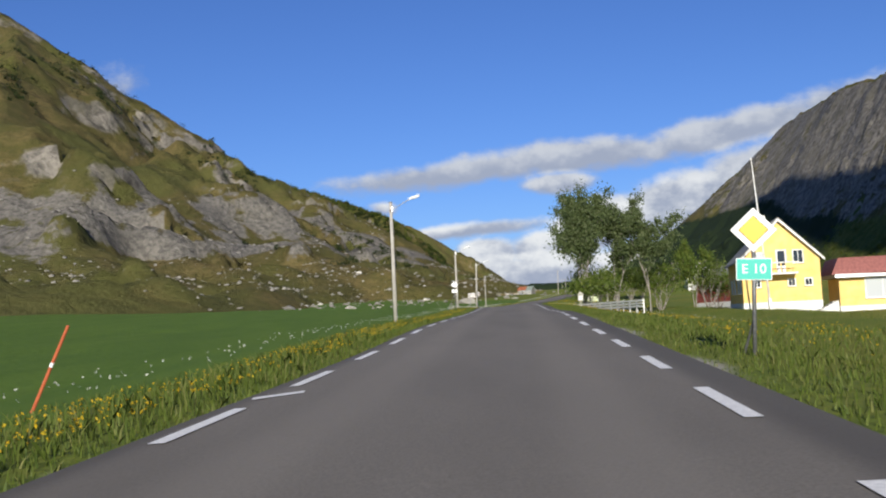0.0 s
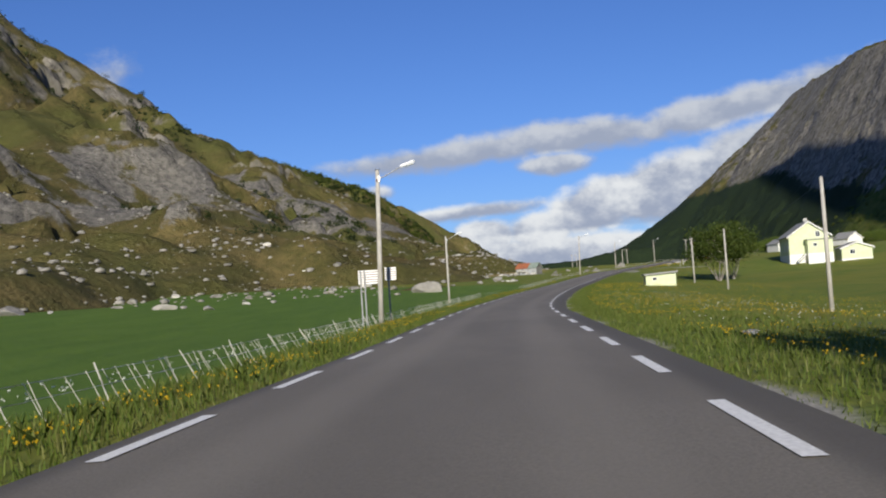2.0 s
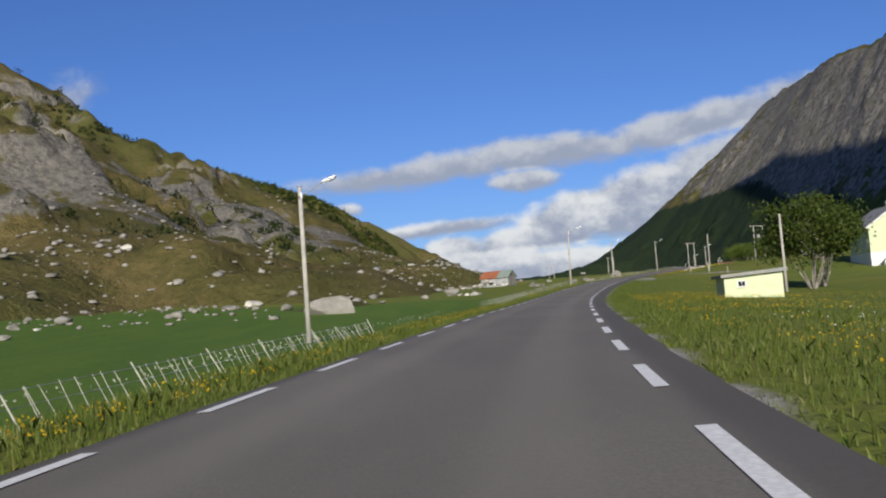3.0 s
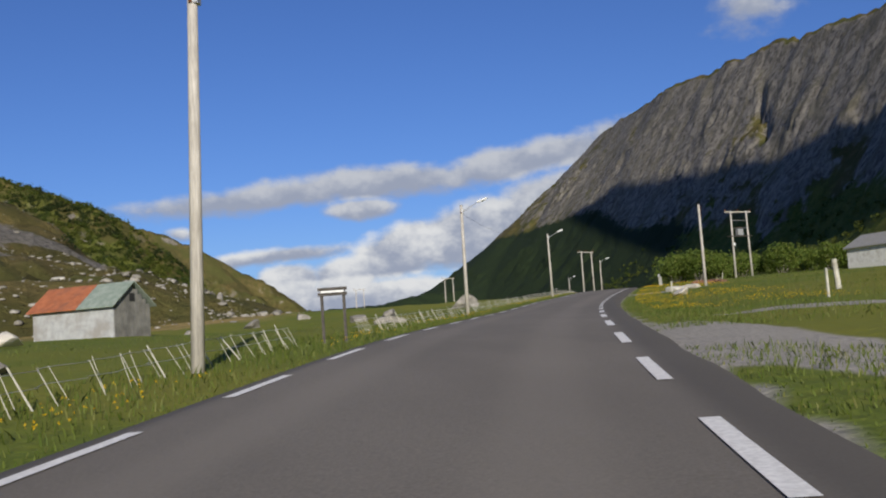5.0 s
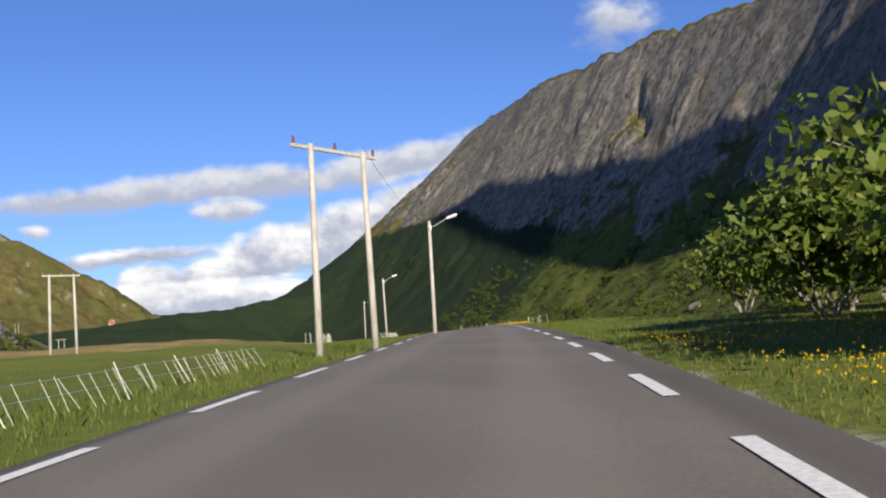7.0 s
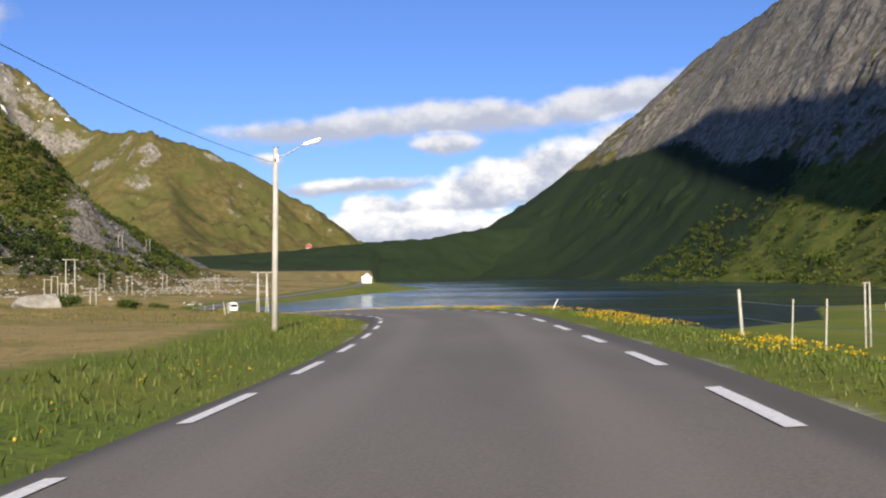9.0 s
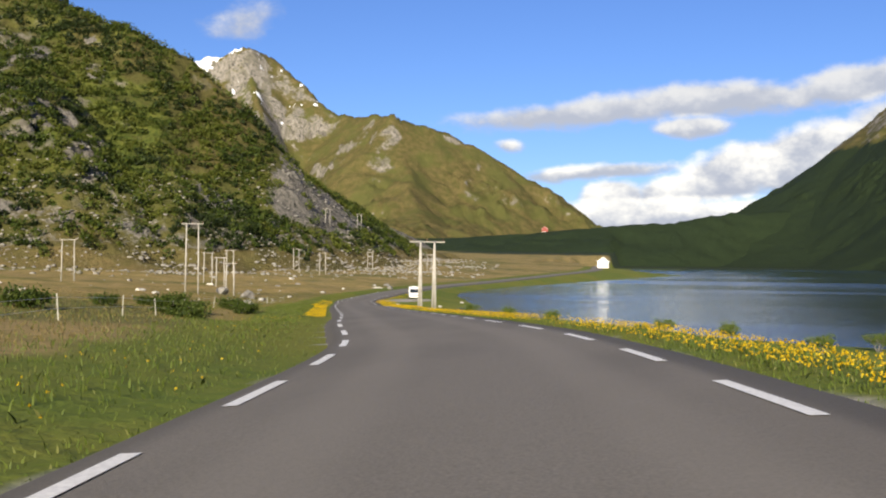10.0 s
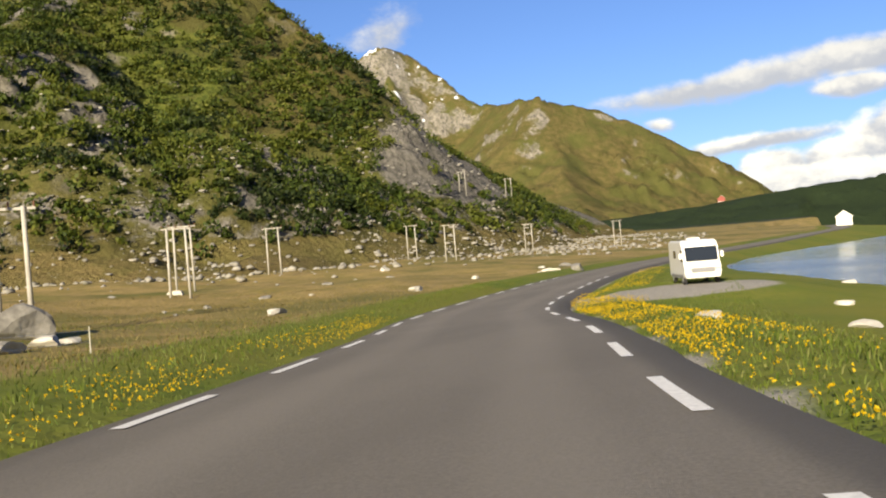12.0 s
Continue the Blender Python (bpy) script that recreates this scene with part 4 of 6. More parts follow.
for x, y, h in ((16.6, 97.7, 7.0), (23.8, 132.0, 7.0), (26.8, 151.6, 6.8), (44.0, 218.1, 6.8)):
    utility_pole(x, y, h)


def pole_pair(x, y, rz, gap, tall, label, bar=1.8, transformer=False, braced=False):
    """Two poles under a cross bar, their feet gap apart along local x."""
    t = thing("pylon", x, y, rz, label, "power pylon", "wooden pylons")
    for s in (-1, 1):
        if braced:
            for e in (-1, 1):
                part("leg", tube((s * gap / 2, e * 0.75, -0.4), (s * gap / 2, e * 0.06, tall), 0.15, 0.10, 12), M_POLE, t, smooth_=True)
            part("collar", box(s * gap / 2, 0, tall - 0.1, 0.24, 0.4, 0.16, 0.02), M_DARKSTEEL, t)
        else:
            part("leg", tube((s * gap / 2 * 1.08, 0, -0.4), (s * gap / 2, 0, tall), 0.14, 0.10, 12), M_POLE, t, smooth_=True)
    part("cross_bar", box(0, 0.12, tall - 0.12, gap + bar, 0.11, 0.13, 0.01), M_POLE, t)
    for k in (-1, 0, 1):
        part("insulator", tube((k * (gap + bar) * 0.47, 0.12, tall - 0.05), (k * (gap + bar) * 0.47, 0.12, tall + 0.22), 0.06, 0.045, 8), M_PORC, t)
    if transformer:
        part("platform", box(0, 0.1, tall * 0.62, gap + 1.2, 0.5, 0.1), M_DARKWOOD, t)
        tr = part("transformer", box(0, 0.1, tall * 0.62 + 0.5, 0.85, 0.6, 0.8, 0.05), M_STEEL, t, "grey steel transformer box")
        for k in (-1, 0, 1):
            part("bushing", tube((k * 0.25, 0.1, tall * 0.62 + 0.9), (k * 0.25, 0.1, tall * 0.62 + 1.2), 0.05, 0.03, 8), M_PORC, tr)
        for h in (0.74, 0.86):
            part("brace", box(0, 0, tall * h, gap, 0.07, 0.09), M_DARKSTEEL, t)
        part("meter_box", box(-gap / 2, -0.2, tall * 0.5, 0.2, 0.14, 0.35, 0.01), M_WHITE, t)
    return t


PYL = "wooden pole pair with cross bar"
pole_pair(56.1, 266.2, 35, 2.9, 7.7, PYL + " beside the road")
pole_pair(58.1, 240.0, 15, 2.6, 8.5, "pair of wooden poles carrying a grey transformer", transformer=True)
pole_pair(68.6, 417.6, 22, 1.75, 8.4, "two braced wooden pylon legs on the lake shore", 2.6, braced=True)
pole_pair(44.5, 436.3, 32, 1.9, 11.4, PYL + " on the brown moor", 1.6)
pole_pair(45.5, 443.6, 32, 1.3, 6.0, PYL + " behind the large boulders", 1.1)
pole_pair(21.7, 456.7, 25, 2.3, 8.6, PYL + " on the brown moor", 1.0)
for x, y, h in ((31.3, 475.3, 7.2), (26.5, 497.4, 7.2), (34.6, 523.6, 7.2), (26.5, 535.0, 7.4), (47.0, 575.0, 7.2), (25.0, 600.0, 7.2), (21.0, 582.0, 7.2), (36.0, 560.0, 7.2)):
    pole_pair(x, y, 20 + RNG.uniform(-8, 8), 1.8, h, PYL + " at the foot of the mountain", 1.2)
pole_pair(36.0, 467.0, 32, 1.65, 6.6, PYL + " on the brown moor", 1.0)
pole_pair(112.6, 377.5, 40, 1.6, 8.2, PYL + " at the edge of the lake", 0.4)
pole_pair(49.5, 300.0, 20, 2.2, 7.6, PYL + " in the field behind the fence", 1.2)
pole_pair(40.0, 318.0, 20, 2.2, 7.6, PYL + " in the field behind the fence", 1.2)


def overhead_wire(a, b, sag, label="thin black overhead wire hung between poles"):
    cu = bpy.data.curves.new("overhead_wire", "CURVE")
    cu.dimensions, cu.bevel_depth, cu.bevel_resolution = "3D", 0.0042, 1
    s = cu.splines.new("POLY")
    s.points.add(16)
    for k in range(17):
        q = k / 16
        s.points[k].co = (a[0] + (b[0] - a[0]) * q, a[1] + (b[1] - a[1]) * q, a[2] + (b[2] - a[2]) * q - sag * 4 * q * (1 - q), 1)
    cu.materials.append(M_WIRE)
    return tagged(new("overhead_wire", cu), label, "wire", "overhead wires")


def pole_top(k, down=0.3):
    x, y = lamp_spots[k]
    return (x, y, surface(x, y) + 7.6 * U * LAMP_SIZE.get(y, 1.0) - down)


for k in (5, 8):
    overhead_wire(pole_top(k), pole_top(k + 1), 0.45)
overhead_wire(pole_top(8, 0.2), (52.0, 300.5, surface(49.5, 300) + 5.4), 0.4)
overhead_wire((56.8, 266.7, surface(56.1, 266.2) + 4.4), pole_top(7, 0.1), 0.3)
overhead_wire((16.6, 97.7, surface(16.6, 97.7) + 3.8), (23.8, 132, surface(23.8, 132) + 3.8), 0.5)
overhead_wire((23.8, 132, surface(23.8, 132) + 3.8), (26.8, 151.6, surface(26.8, 151.6) + 3.7), 0.4)

# ---- signs ----


def diamond(bm, s, y):
    vs = [bm.verts.new((dx * s, y + dy, dz * s)) for dy in (-0.006, 0.006) for dx, dz in ((0, -1), (1, 0), (0, 1), (-1, 0))]
    bm.faces.new(vs[3::-1])
    bm.faces.new(vs[4:])
    for i in range(4):
        bm.faces.new((vs[i], vs[(i + 1) % 4], vs[4 + (i + 1) % 4], vs[4 + i]))
    bmesh.ops.recalc_face_normals(bm, faces=bm.faces)
    return bm


def letters(text, size, x, y, z, parent, mat_, flip=False):
    cu = bpy.data.curves.new("lettering", "FONT")
    cu.body, cu.size, cu.align_x, cu.align_y, cu.extrude = text, size, "CENTER", "CENTER", 0.003
    cu.materials.append(mat_)
    ob = new("lettering", cu)
    ob.parent = parent
    ob.matrix_basis = pose(x, y, z, 90, 0, 0)
    return ob


def road_sign(x, y, rz, front, label, tilt=(0, 0)):
    t = thing("road_sign", x, y, rz, label, "road sign", tilt=tilt, z=surface(x, y) - (0.11 if front else 0.02), scale=0.54)
    part("post", tube((0, 0.05, -0.3), (0, 0.05, 2.95 if front else 3.45), 0.04, 0.04, 12), M_DARKSTEEL, t, smooth_=True)
    part("brace", tube((0.0, 0.05, 0.9 if front else 2.1), (-0.28 if front else 0.95, 0.75, -0.2), 0.028, 0.028, 8), M_DARKSTEEL, t)
    up = 0.0 if front else 0.5
    d = Vector((0, 0, 2.62 + up))
    b = diamond(bmesh.new(), 0.43, 0)
    b.transform(Matrix.Translation(d))
    p = part("priority_plate", b, M_SIGNW, t, "white diamond plate with a yellow centre" if front else "grey back of a diamond plate")
    if front:
        for s, o, m_ in ((0.285, -0.010, M_BLACK), (0.27, -0.014, M_SIGNY)):
            b = diamond(bmesh.new(), s, o)
            b.transform(Matrix.Translation(d))
            part("plate_centre", b, m_, p)
    b = box(0, 0, 1.86 + up, 0.66, 0.014, 0.42, 0.004)
    q = part("route_plate", b, M_SIGNW if front else M_BACK, t, "green route plate" if front else "")
    if front:
        part("plate_field", box(0, -0.012, 1.86, 0.63, 0.006, 0.39), M_SIGNG, q)
        letters("E 10", 0.26, 0, -0.018, 1.86, q, M_SIGNW)
    for z in (2.4, 2.8, 1.95, 1.75):
        part("clamp", box(0, 0.05, z + up, 0.13, 0.05, 0.04), M_STEEL, t)
    return t


road_sign(3.2, 10.1, -14, True, "yellow diamond road sign over a green route plate", (0, 3))
road_sign(0.83, 61.9, 175, False, "grey back of a diamond road sign in the verge")


def notice_board(x, y, rz, w, h, top, label, feet=(-0.38, 0.38), dark=False):
    t = thing("sign_board", x, y, rz, label, "sign board")
    m_ = M_DARKWOOD if dark else M_DARKSTEEL
    for s in feet:
        part("post", box(s * w, 0.05 if dark else 0.1, top / 2 - 0.15, 0.09, 0.07, top + 0.3), m_, t)
    if dark:
        for k in range(2):
            part("rail", box(0, 0, top - 0.05 - 0.16 * k, w, 0.06, 0.1), m_, t)
        part("panel", box(0, -0.01, top - 0.13, w * 0.8, 0.03, 0.08), M_BACK, t)
    else:
        n = 6
        for k in range(n):
            part("slat", box(0, 0.045, top - h * (k + 0.5) / n, w, 0.03, h / n * 0.62, 0.006), M_SIGNW, t, "pale aluminium slat")
        part("backing", box(0, 0.015, top - h / 2, w * 0.985, 0.015, h * 0.985), M_EARTH, t, "rusty brown backing")
    return t


notice_board(3.1, 101.2, 175, 1.30, 0.84, 3.25, "pale slatted back of a large road sign board", (0.38, 0.2))
notice_board(3.78, 101.4, 178, 0.66, 0.78, 3.28, "pale slatted back of a small road sign board", (0.18,))
notice_board(24.6, 193.6, -12, 0.9, 0.3, 1.75, "black wooden notice frame behind the verge", dark=True)

# ---- houses ----


def window(parent, x, y, z, w, h, side="front", curtain=True):
    """A window with frame and pane; side front faces -y, left faces -x."""
    m = Matrix.Translation((x, y, z)) @ (Matrix() if side == "front" else pose(0, 0, 0, 0, 0, -90))
    o = part("window", box(0, -0.03, 0, w + 0.2, 0.06, h + 0.2, 0.01, m), M_WHITE, parent)
    part("pane", box(0, -0.07, 0, w, 0.02, h, 0, m), M_CURTAIN if curtain else M_GLASS, o)
    part("mullion", box(0, -0.085, 0, 0.05, 0.02, h, 0, m), M_WHITE, o)
    part("sill", box(0, -0.1, -h / 2 - 0.1, w + 0.25, 0.12, 0.05, 0, m), M_WHITE, o)
    return o


def gable_house(name, x, y, rz, w, d, eave, top, wall, roof, label, foot=0.7, over=0.4, scale=U, z=None):
    """A house with its gable to -y; local origin at the middle of the front."""
    t = thing(name, x, y, rz, label, "house" if "house" in name else "shed", scale=scale, z=z)
    if foot:
        part("foundation", box(0, d / 2, foot / 2 - 0.4, w + 0.06, d + 0.06, foot + 0.8), M_WALL, t, "white rendered foundation")
    part("wall", prism([(-w / 2, foot), (w / 2, foot), (w / 2, eave), (0, top), (-w / 2, eave)], 0, d), wall, t)
    k = (top - eave) / (w / 2)
    for s in (-1, 1):
        e = w / 2 + over
        o = [(0, top + 0.04), (s * e, top + 0.04 - k * e), (s * e, top + 0.2 - k * e), (0, top + 0.22)]
        part("roof", prism(o, -over, d + over), roof, t)
        part("barge_board", prism([(0, top - 0.12), (s * e, top - 0.12 - k * e), (s * e, top + 0.1 - k * e), (0, top + 0.1)], -over - 0.06, -over - 0.004), M_WHITE, t)
    return t


fx, fy = 17.75, 50.75
hs = gable_house("yellow_house", fx, fy, -11, 7.0, 12.5, 4.9, 8.4, M_YELLOW, M_ROOF, "yellow wooden house with white trim and grey roof", 0.75)
part("chimney", box(-1.1, 3.5, 8.2, 0.9, 0.8, 1.9, 0.03), M_WHITE, hs, "white rendered chimney")
window(hs, -1.9, 0, 4.6, 0.8, 1.5)
window(hs, 1.6, 0, 4.9, 0.8, 1.1, curtain=False)
dr = part("balcony_door", box(0.1, -0.03, 4.55, 0.95, 0.08, 2.1, 0.01), M_WHITE, hs)
part("pane", box(0.1, -0.08, 4.8, 0.65, 0.02, 1.4), M_GLASS, dr)
bal = part("balcony", box(-0.6, -0.75, 3.35, 3.8, 1.5, 0.16), M_WHITE, hs)
for k in range(9):
    part("baluster", box(-2.4 + k * 0.45, -1.45, 3.85, 0.12, 0.05, 0.9), M_YELLOW, bal)
part("rail", box(-0.6, -1.45, 4.35, 3.9, 0.09, 0.09), M_WHITE, bal)
window(hs, -2.2, 0, 2.5, 0.55, 0.55, curtain=False)
window(hs, 0.9, 0, 2.5, 0.55, 0.55, curtain=False)
window(hs, 2.4, 0, 2.5, 0.55, 0.55, curtain=False)
for k in (1.6, 3.6, 6.8, 9.4):
    window(hs, -3.5, k, 2.4, 0.8, 1.25, "left")
an = thing("house_annex", fx + 2.95, fy - 0.45, -11, "low yellow annex with a dark red roof", "house", scale=0.62)
part("wall", box(2.6, 2.4, 1.6, 5.6, 4.6, 2.4), M_YELLOW, an)
part("foundation", box(2.6, 2.4, 0.0, 5.66, 4.66, 1.0), M_WALL, an)
part("roof", prism([(-0.6, 2.85), (5.9, 2.85), (5.9, 3.05), (-0.6, 3.15)], -0.6, 5.2), M_STEEL, an, "pale sheet metal eaves")
part("roof", prism([(-0.4, 3.2), (5.6, 3.2), (4.8, 4.6), (0.2, 4.6)], 1.8, 7.5), M_ROOFRED, an, "dark red tiled roof")
window(an, 3.2, 0.1, 1.9, 2.6, 1.5)
for k in range(5):
    part("stair_step", box(-0.9 - 0.32 * k, -0.7, 0.85 - 0.2 * k, 0.36, 1.1, 0.2), M_CONC, an)
part("stair_wall", prism([(-0.6, 0.0), (-2.6, 0.0), (-0.6, 1.0)], -1.35, -1.28), M_WALL, an)

fl = thing("flagpole", 15.9, 47.2, 0, "tall white flagpole in front of the yellow house", "flagpole", tilt=(0, -3.5))
part("pole", tube((0, 0, -0.3), (0, 0, 13.2), 0.085, 0.04, 14), M_WHITE, fl, smooth_=True)
part("finial", tube((0, 0, 13.2), (0, 0, 13.4), 0.09, 0.05, 12), M_WHITE, fl)
part("hinge", box(0, 0, 0.6, 0.26, 0.3, 0.9, 0.02), M_WHITE, fl)
part("halyard", tube((0.09, 0, 1.0), (0.06, 0, 13.0), 0.008, 0.008, 6), M_STAKE, fl)

rb = gable_house("red_barn_shed", 27.2, 81.0, 12, 8.0, 10.0, 3.9, 5.2, M_RED, M_ROOF, "weathered red wooden barn with white roof boards", 0.9, scale=0.72)
part("barn_door", box(-1.6, -0.05, 2.2, 2.0, 0.08, 2.6), M_RED, rb)
window(rb, 1.6, 0, 1.7, 0.9, 0.7, curtain=False)

gh = gable_house("green_house", 48.8, 183.2, -8, 8.2, 9.5, 5.8, 8.6, M_GREENW, M_ROOF, "pale green two-storey wooden house with white foundation", 1.9, 0.5)
part("chimney", box(0.4, 4.0, 8.9, 0.8, 0.8, 1.4, 0.03), M_CONC, gh)
window(gh, 1.8, 0, 6.0, 0.8, 1.1, curtain=False)
window(gh, 0.6, -2.4, 3.7, 0.7, 0.6, curtain=False)
for k in (1.5, 4.2):
    window(gh, -4.1, k, 3.4, 0.9, 1.1, "left")
part("porch", box(1.6, -1.2, 3.3, 5.0, 2.4, 2.8), M_GREENW, gh)
part("porch_roof", box(1.6, -1.3, 4.8, 5.4, 2.8, 0.18), M_ROOF, gh)
part("porch_foot", box(1.6, -1.2, 0.8, 5.04, 2.44, 2.2), M_WALL, gh)
for k in range(6):
    part("stair_step", box(-1.3 - 0.3 * k, -1.4, 1.8 - 0.28 * k, 0.34, 1.3, 0.28), M_WALL, gh)
gg = gable_house("garage_shed", 53.2, 180.6, -8, 6.0, 5.0, 2.5, 3.6, M_GREENW, M_ROOF, "pale green garage with a grey roof", 0.3)
window(gg, -0.9, 0, 1.7, 0.9, 0.8, curtain=False)
sh = thing("shed", 21.8, 142.0, -6, "pale green roadside shed with a dark flat roof", "shed", scale=0.38)
part("wall", prism([(-2.9, -0.4), (2.9, -0.4), (2.9, 2.5), (-2.9, 2.2)], 0, 4.0), M_GREENW, sh)
part("roof", prism([(-3.3, 2.2), (3.3, 2.5), (3.3, 2.85), (-3.3, 2.5)], -0.5, 4.4), M_ROOF, sh)
window(sh, -1.2, 0, 1.5, 0.7, 0.5, curtain=False)
wh = gable_house("white_house", 61.8, 227.0, 10, 7, 9, 3.2, 5.0, M_WHITE, M_ROOF, "white house with grey roof far behind the meadow", 0.6, scale=0.4)
for k in (-2.0, 0.0, 2.0):
    window(wh, k, 0, 2.1, 0.9, 1.3, curtain=False)
gable_house("white_house", 84.0, 252.5, 20, 7, 8, 2.9, 5.2, M_WHITE, M_ROOF, "white house with dark roof behind the birches", 0.5, scale=0.5)
wl = gable_house("white_house", 90.6, 675.0, -8, 6.5, 7.0, 4.2, 6.6, M_WHITE, M_WHITE, "small white house on the grassy point in the lake", 0.3)
gable_house("red_house", 61.0, 1215.0, 0, 10, 12, 5, 9, M_RED, M_RUST, "small far house with a red roof below the mountain", 0.4, scale=0.55)

# old hay barn
br = thing("barn", 17.8, 209.2, -36, "old grey hay barn with a rusty and green sheet roof", "barn")
part("wall", prism([(-3.0, -0.4), (3.0, -0.4), (3.0, 1.75), (-3.0, 1.75)], 0, 2.9), M_TIN, br, "grey sheet metal side")
for k in range(9):
    z1 = 1.8 + (1.2 - abs(k - 4) * 0.28)
    part("plank", box(3.03, 0.2 + k * 0.32, z1 / 2 - 0.2, 0.05, 0.28, z1 + 0.3), M_GREYB, br)
part("loft_hatch", box(3.07, 1.45, 2.2, 0.04, 0.4, 0.45), M_BLACK, br)
for s, n0 in ((-1, 0), (1, 1)):
    for x0, x1, m_ in ((-3.2, 0.6, M_RUST), (0.6, 3.3, M_SHEET)):
        b = bmesh.new()
        k = 1.35 / 1.45
        ya, yb = (-0.3, 1.45) if s < 0 else (1.45, 3.2)
        za, zb = (1.65, 3.05) if s < 0 else (3.05, 1.65)
        vs = [b.verts.new(v) for v in ((x0, ya, za), (x1, ya, za), (x1, yb, zb), (x0, yb, zb), (x0, ya, za + 0.07), (x1, ya, za + 0.07), (x1, yb, zb + 0.07), (x0, yb, zb + 0.07))]
        for q in ((3, 2, 1, 0), (4, 5, 6, 7), (0, 1, 5, 4), (1, 2, 6, 5), (2, 3, 7, 6), (3, 0, 4, 7)):
            b.faces.new([vs[i] for i in q])
        part("roof_sheet", b, m_, br, "rust red roof sheet" if m_ is M_RUST else "grey green roof sheet")

# ---- white garden fence, letter boxes and posts ----
gf = thing("garden_fence", 9.4, 58.2, 97.5, "white board fence round the garden", "fence")
for k in range(-7, 8):
    part("post", box(k * 2.0, 0, 0.35, 0.12, 0.12, 1.3, 0.01), M_WHITE, gf)
for k in range(-7, 7):
    for j, z in enumerate((0.35, 0.62, 0.89)):
        part("rail", box(k * 2.0 + 1.0, 0.08, z, 2.0, 0.035, 0.17, 0.006), M_WHITE, gf)
ml = thing("letter_box", 6.35, 44.6, -8, "white house-shaped letter box stand in the verge", "letter box", scale=0.38)
part("post", box(0, 0.1, 0.45, 0.1, 0.1, 1.7), M_POLE, ml)
part("case", box(0, 0, 1.35, 0.62, 0.4, 0.8, 0.02), M_STAKE, ml, "grey-white wooden case")
part("roof", prism([(-0.42, 1.72), (0.42, 1.72), (0, 2.1)], -0.3, 0.3), M_STAKE, ml)
for z in (1.2, 1.5):
    part("flap", box(0, -0.21, z, 0.5, 0.02, 0.16), M_BACK, ml)


def stake(x, y, tall, thick, lean=(0, 0), label="weathered wooden fence post in the grass", m_=None, group="loose posts"):
    t = thing("fence_post", x, y, RNG.uniform(-20, 20), label, "fence post", group, tilt=lean)
    part("stake", tube((0, 0, -0.3), (0, 0, tall), thick, thick * 0.85, 8), m_ or M_STAKE, t)
    return t


for x, y, h, r in ((40.4, 214.0, 0.9, 0.07), (34.8, 194.6, 1.1, 0.06), (35.7, 192.0, 1.1, 0.06), (36.5, 189.3, 1.1, 0.06), (37.8, 198.7, 1.4, 0.13),
                   (58.0, 243.0, 1.0, 0.05), (88.5, 319.2, 1.2, 0.06), (87.1, 322.6, 1.2, 0.06), (90.5, 320.4, 1.2, 0.06), (93.0, 318.6, 1.2, 0.06)):
    stake(x, y, h, r, (RNG.uniform(-4, 4), RNG.uniform(-4, 4)))
stake(52.9, 242.5, 1.25, 0.11, (0, -3), "pale concrete gate post beside the track", M_CONC)
stake(54.8, 246.9, 1.2, 0.10, (0, 2), "pale concrete gate post beside the track", M_CONC)
sg = thing("track_sign", 54.0, 245.3, -15, "small grey sign on a wooden post by the birches", "sign")
part("post", tube((0, 0, -0.3), (0, 0, 1.75), 0.06, 0.05, 10), M_POLE, sg)
part("plate", box(0, -0.07, 1.5, 0.26, 0.02, 0.36), M_DARKSTEEL, sg)
st = thing("snow_stake", 82.4, 345.0, 0, "leaning white snow stake in the flowers", "snow stake", tilt=(0, 28))
part("stick", tube((0, 0, -0.2), (0, 0, 1.0), 0.035, 0.03, 8), M_WHITE, st)
st = thing("snow_stake", -3.9, 9.2, 0, "leaning orange snow stake at the field edge", "snow stake", tilt=(0, 24))
part("stick", tube((0, 0, -0.3), (0, 0, 1.6), 0.032, 0.028, 8), M_ORANGE, st)
part("band", tube((0, 0, 0.85), (0, 0, 0.93), 0.034, 0.034, 8), M_SIGNW, st)


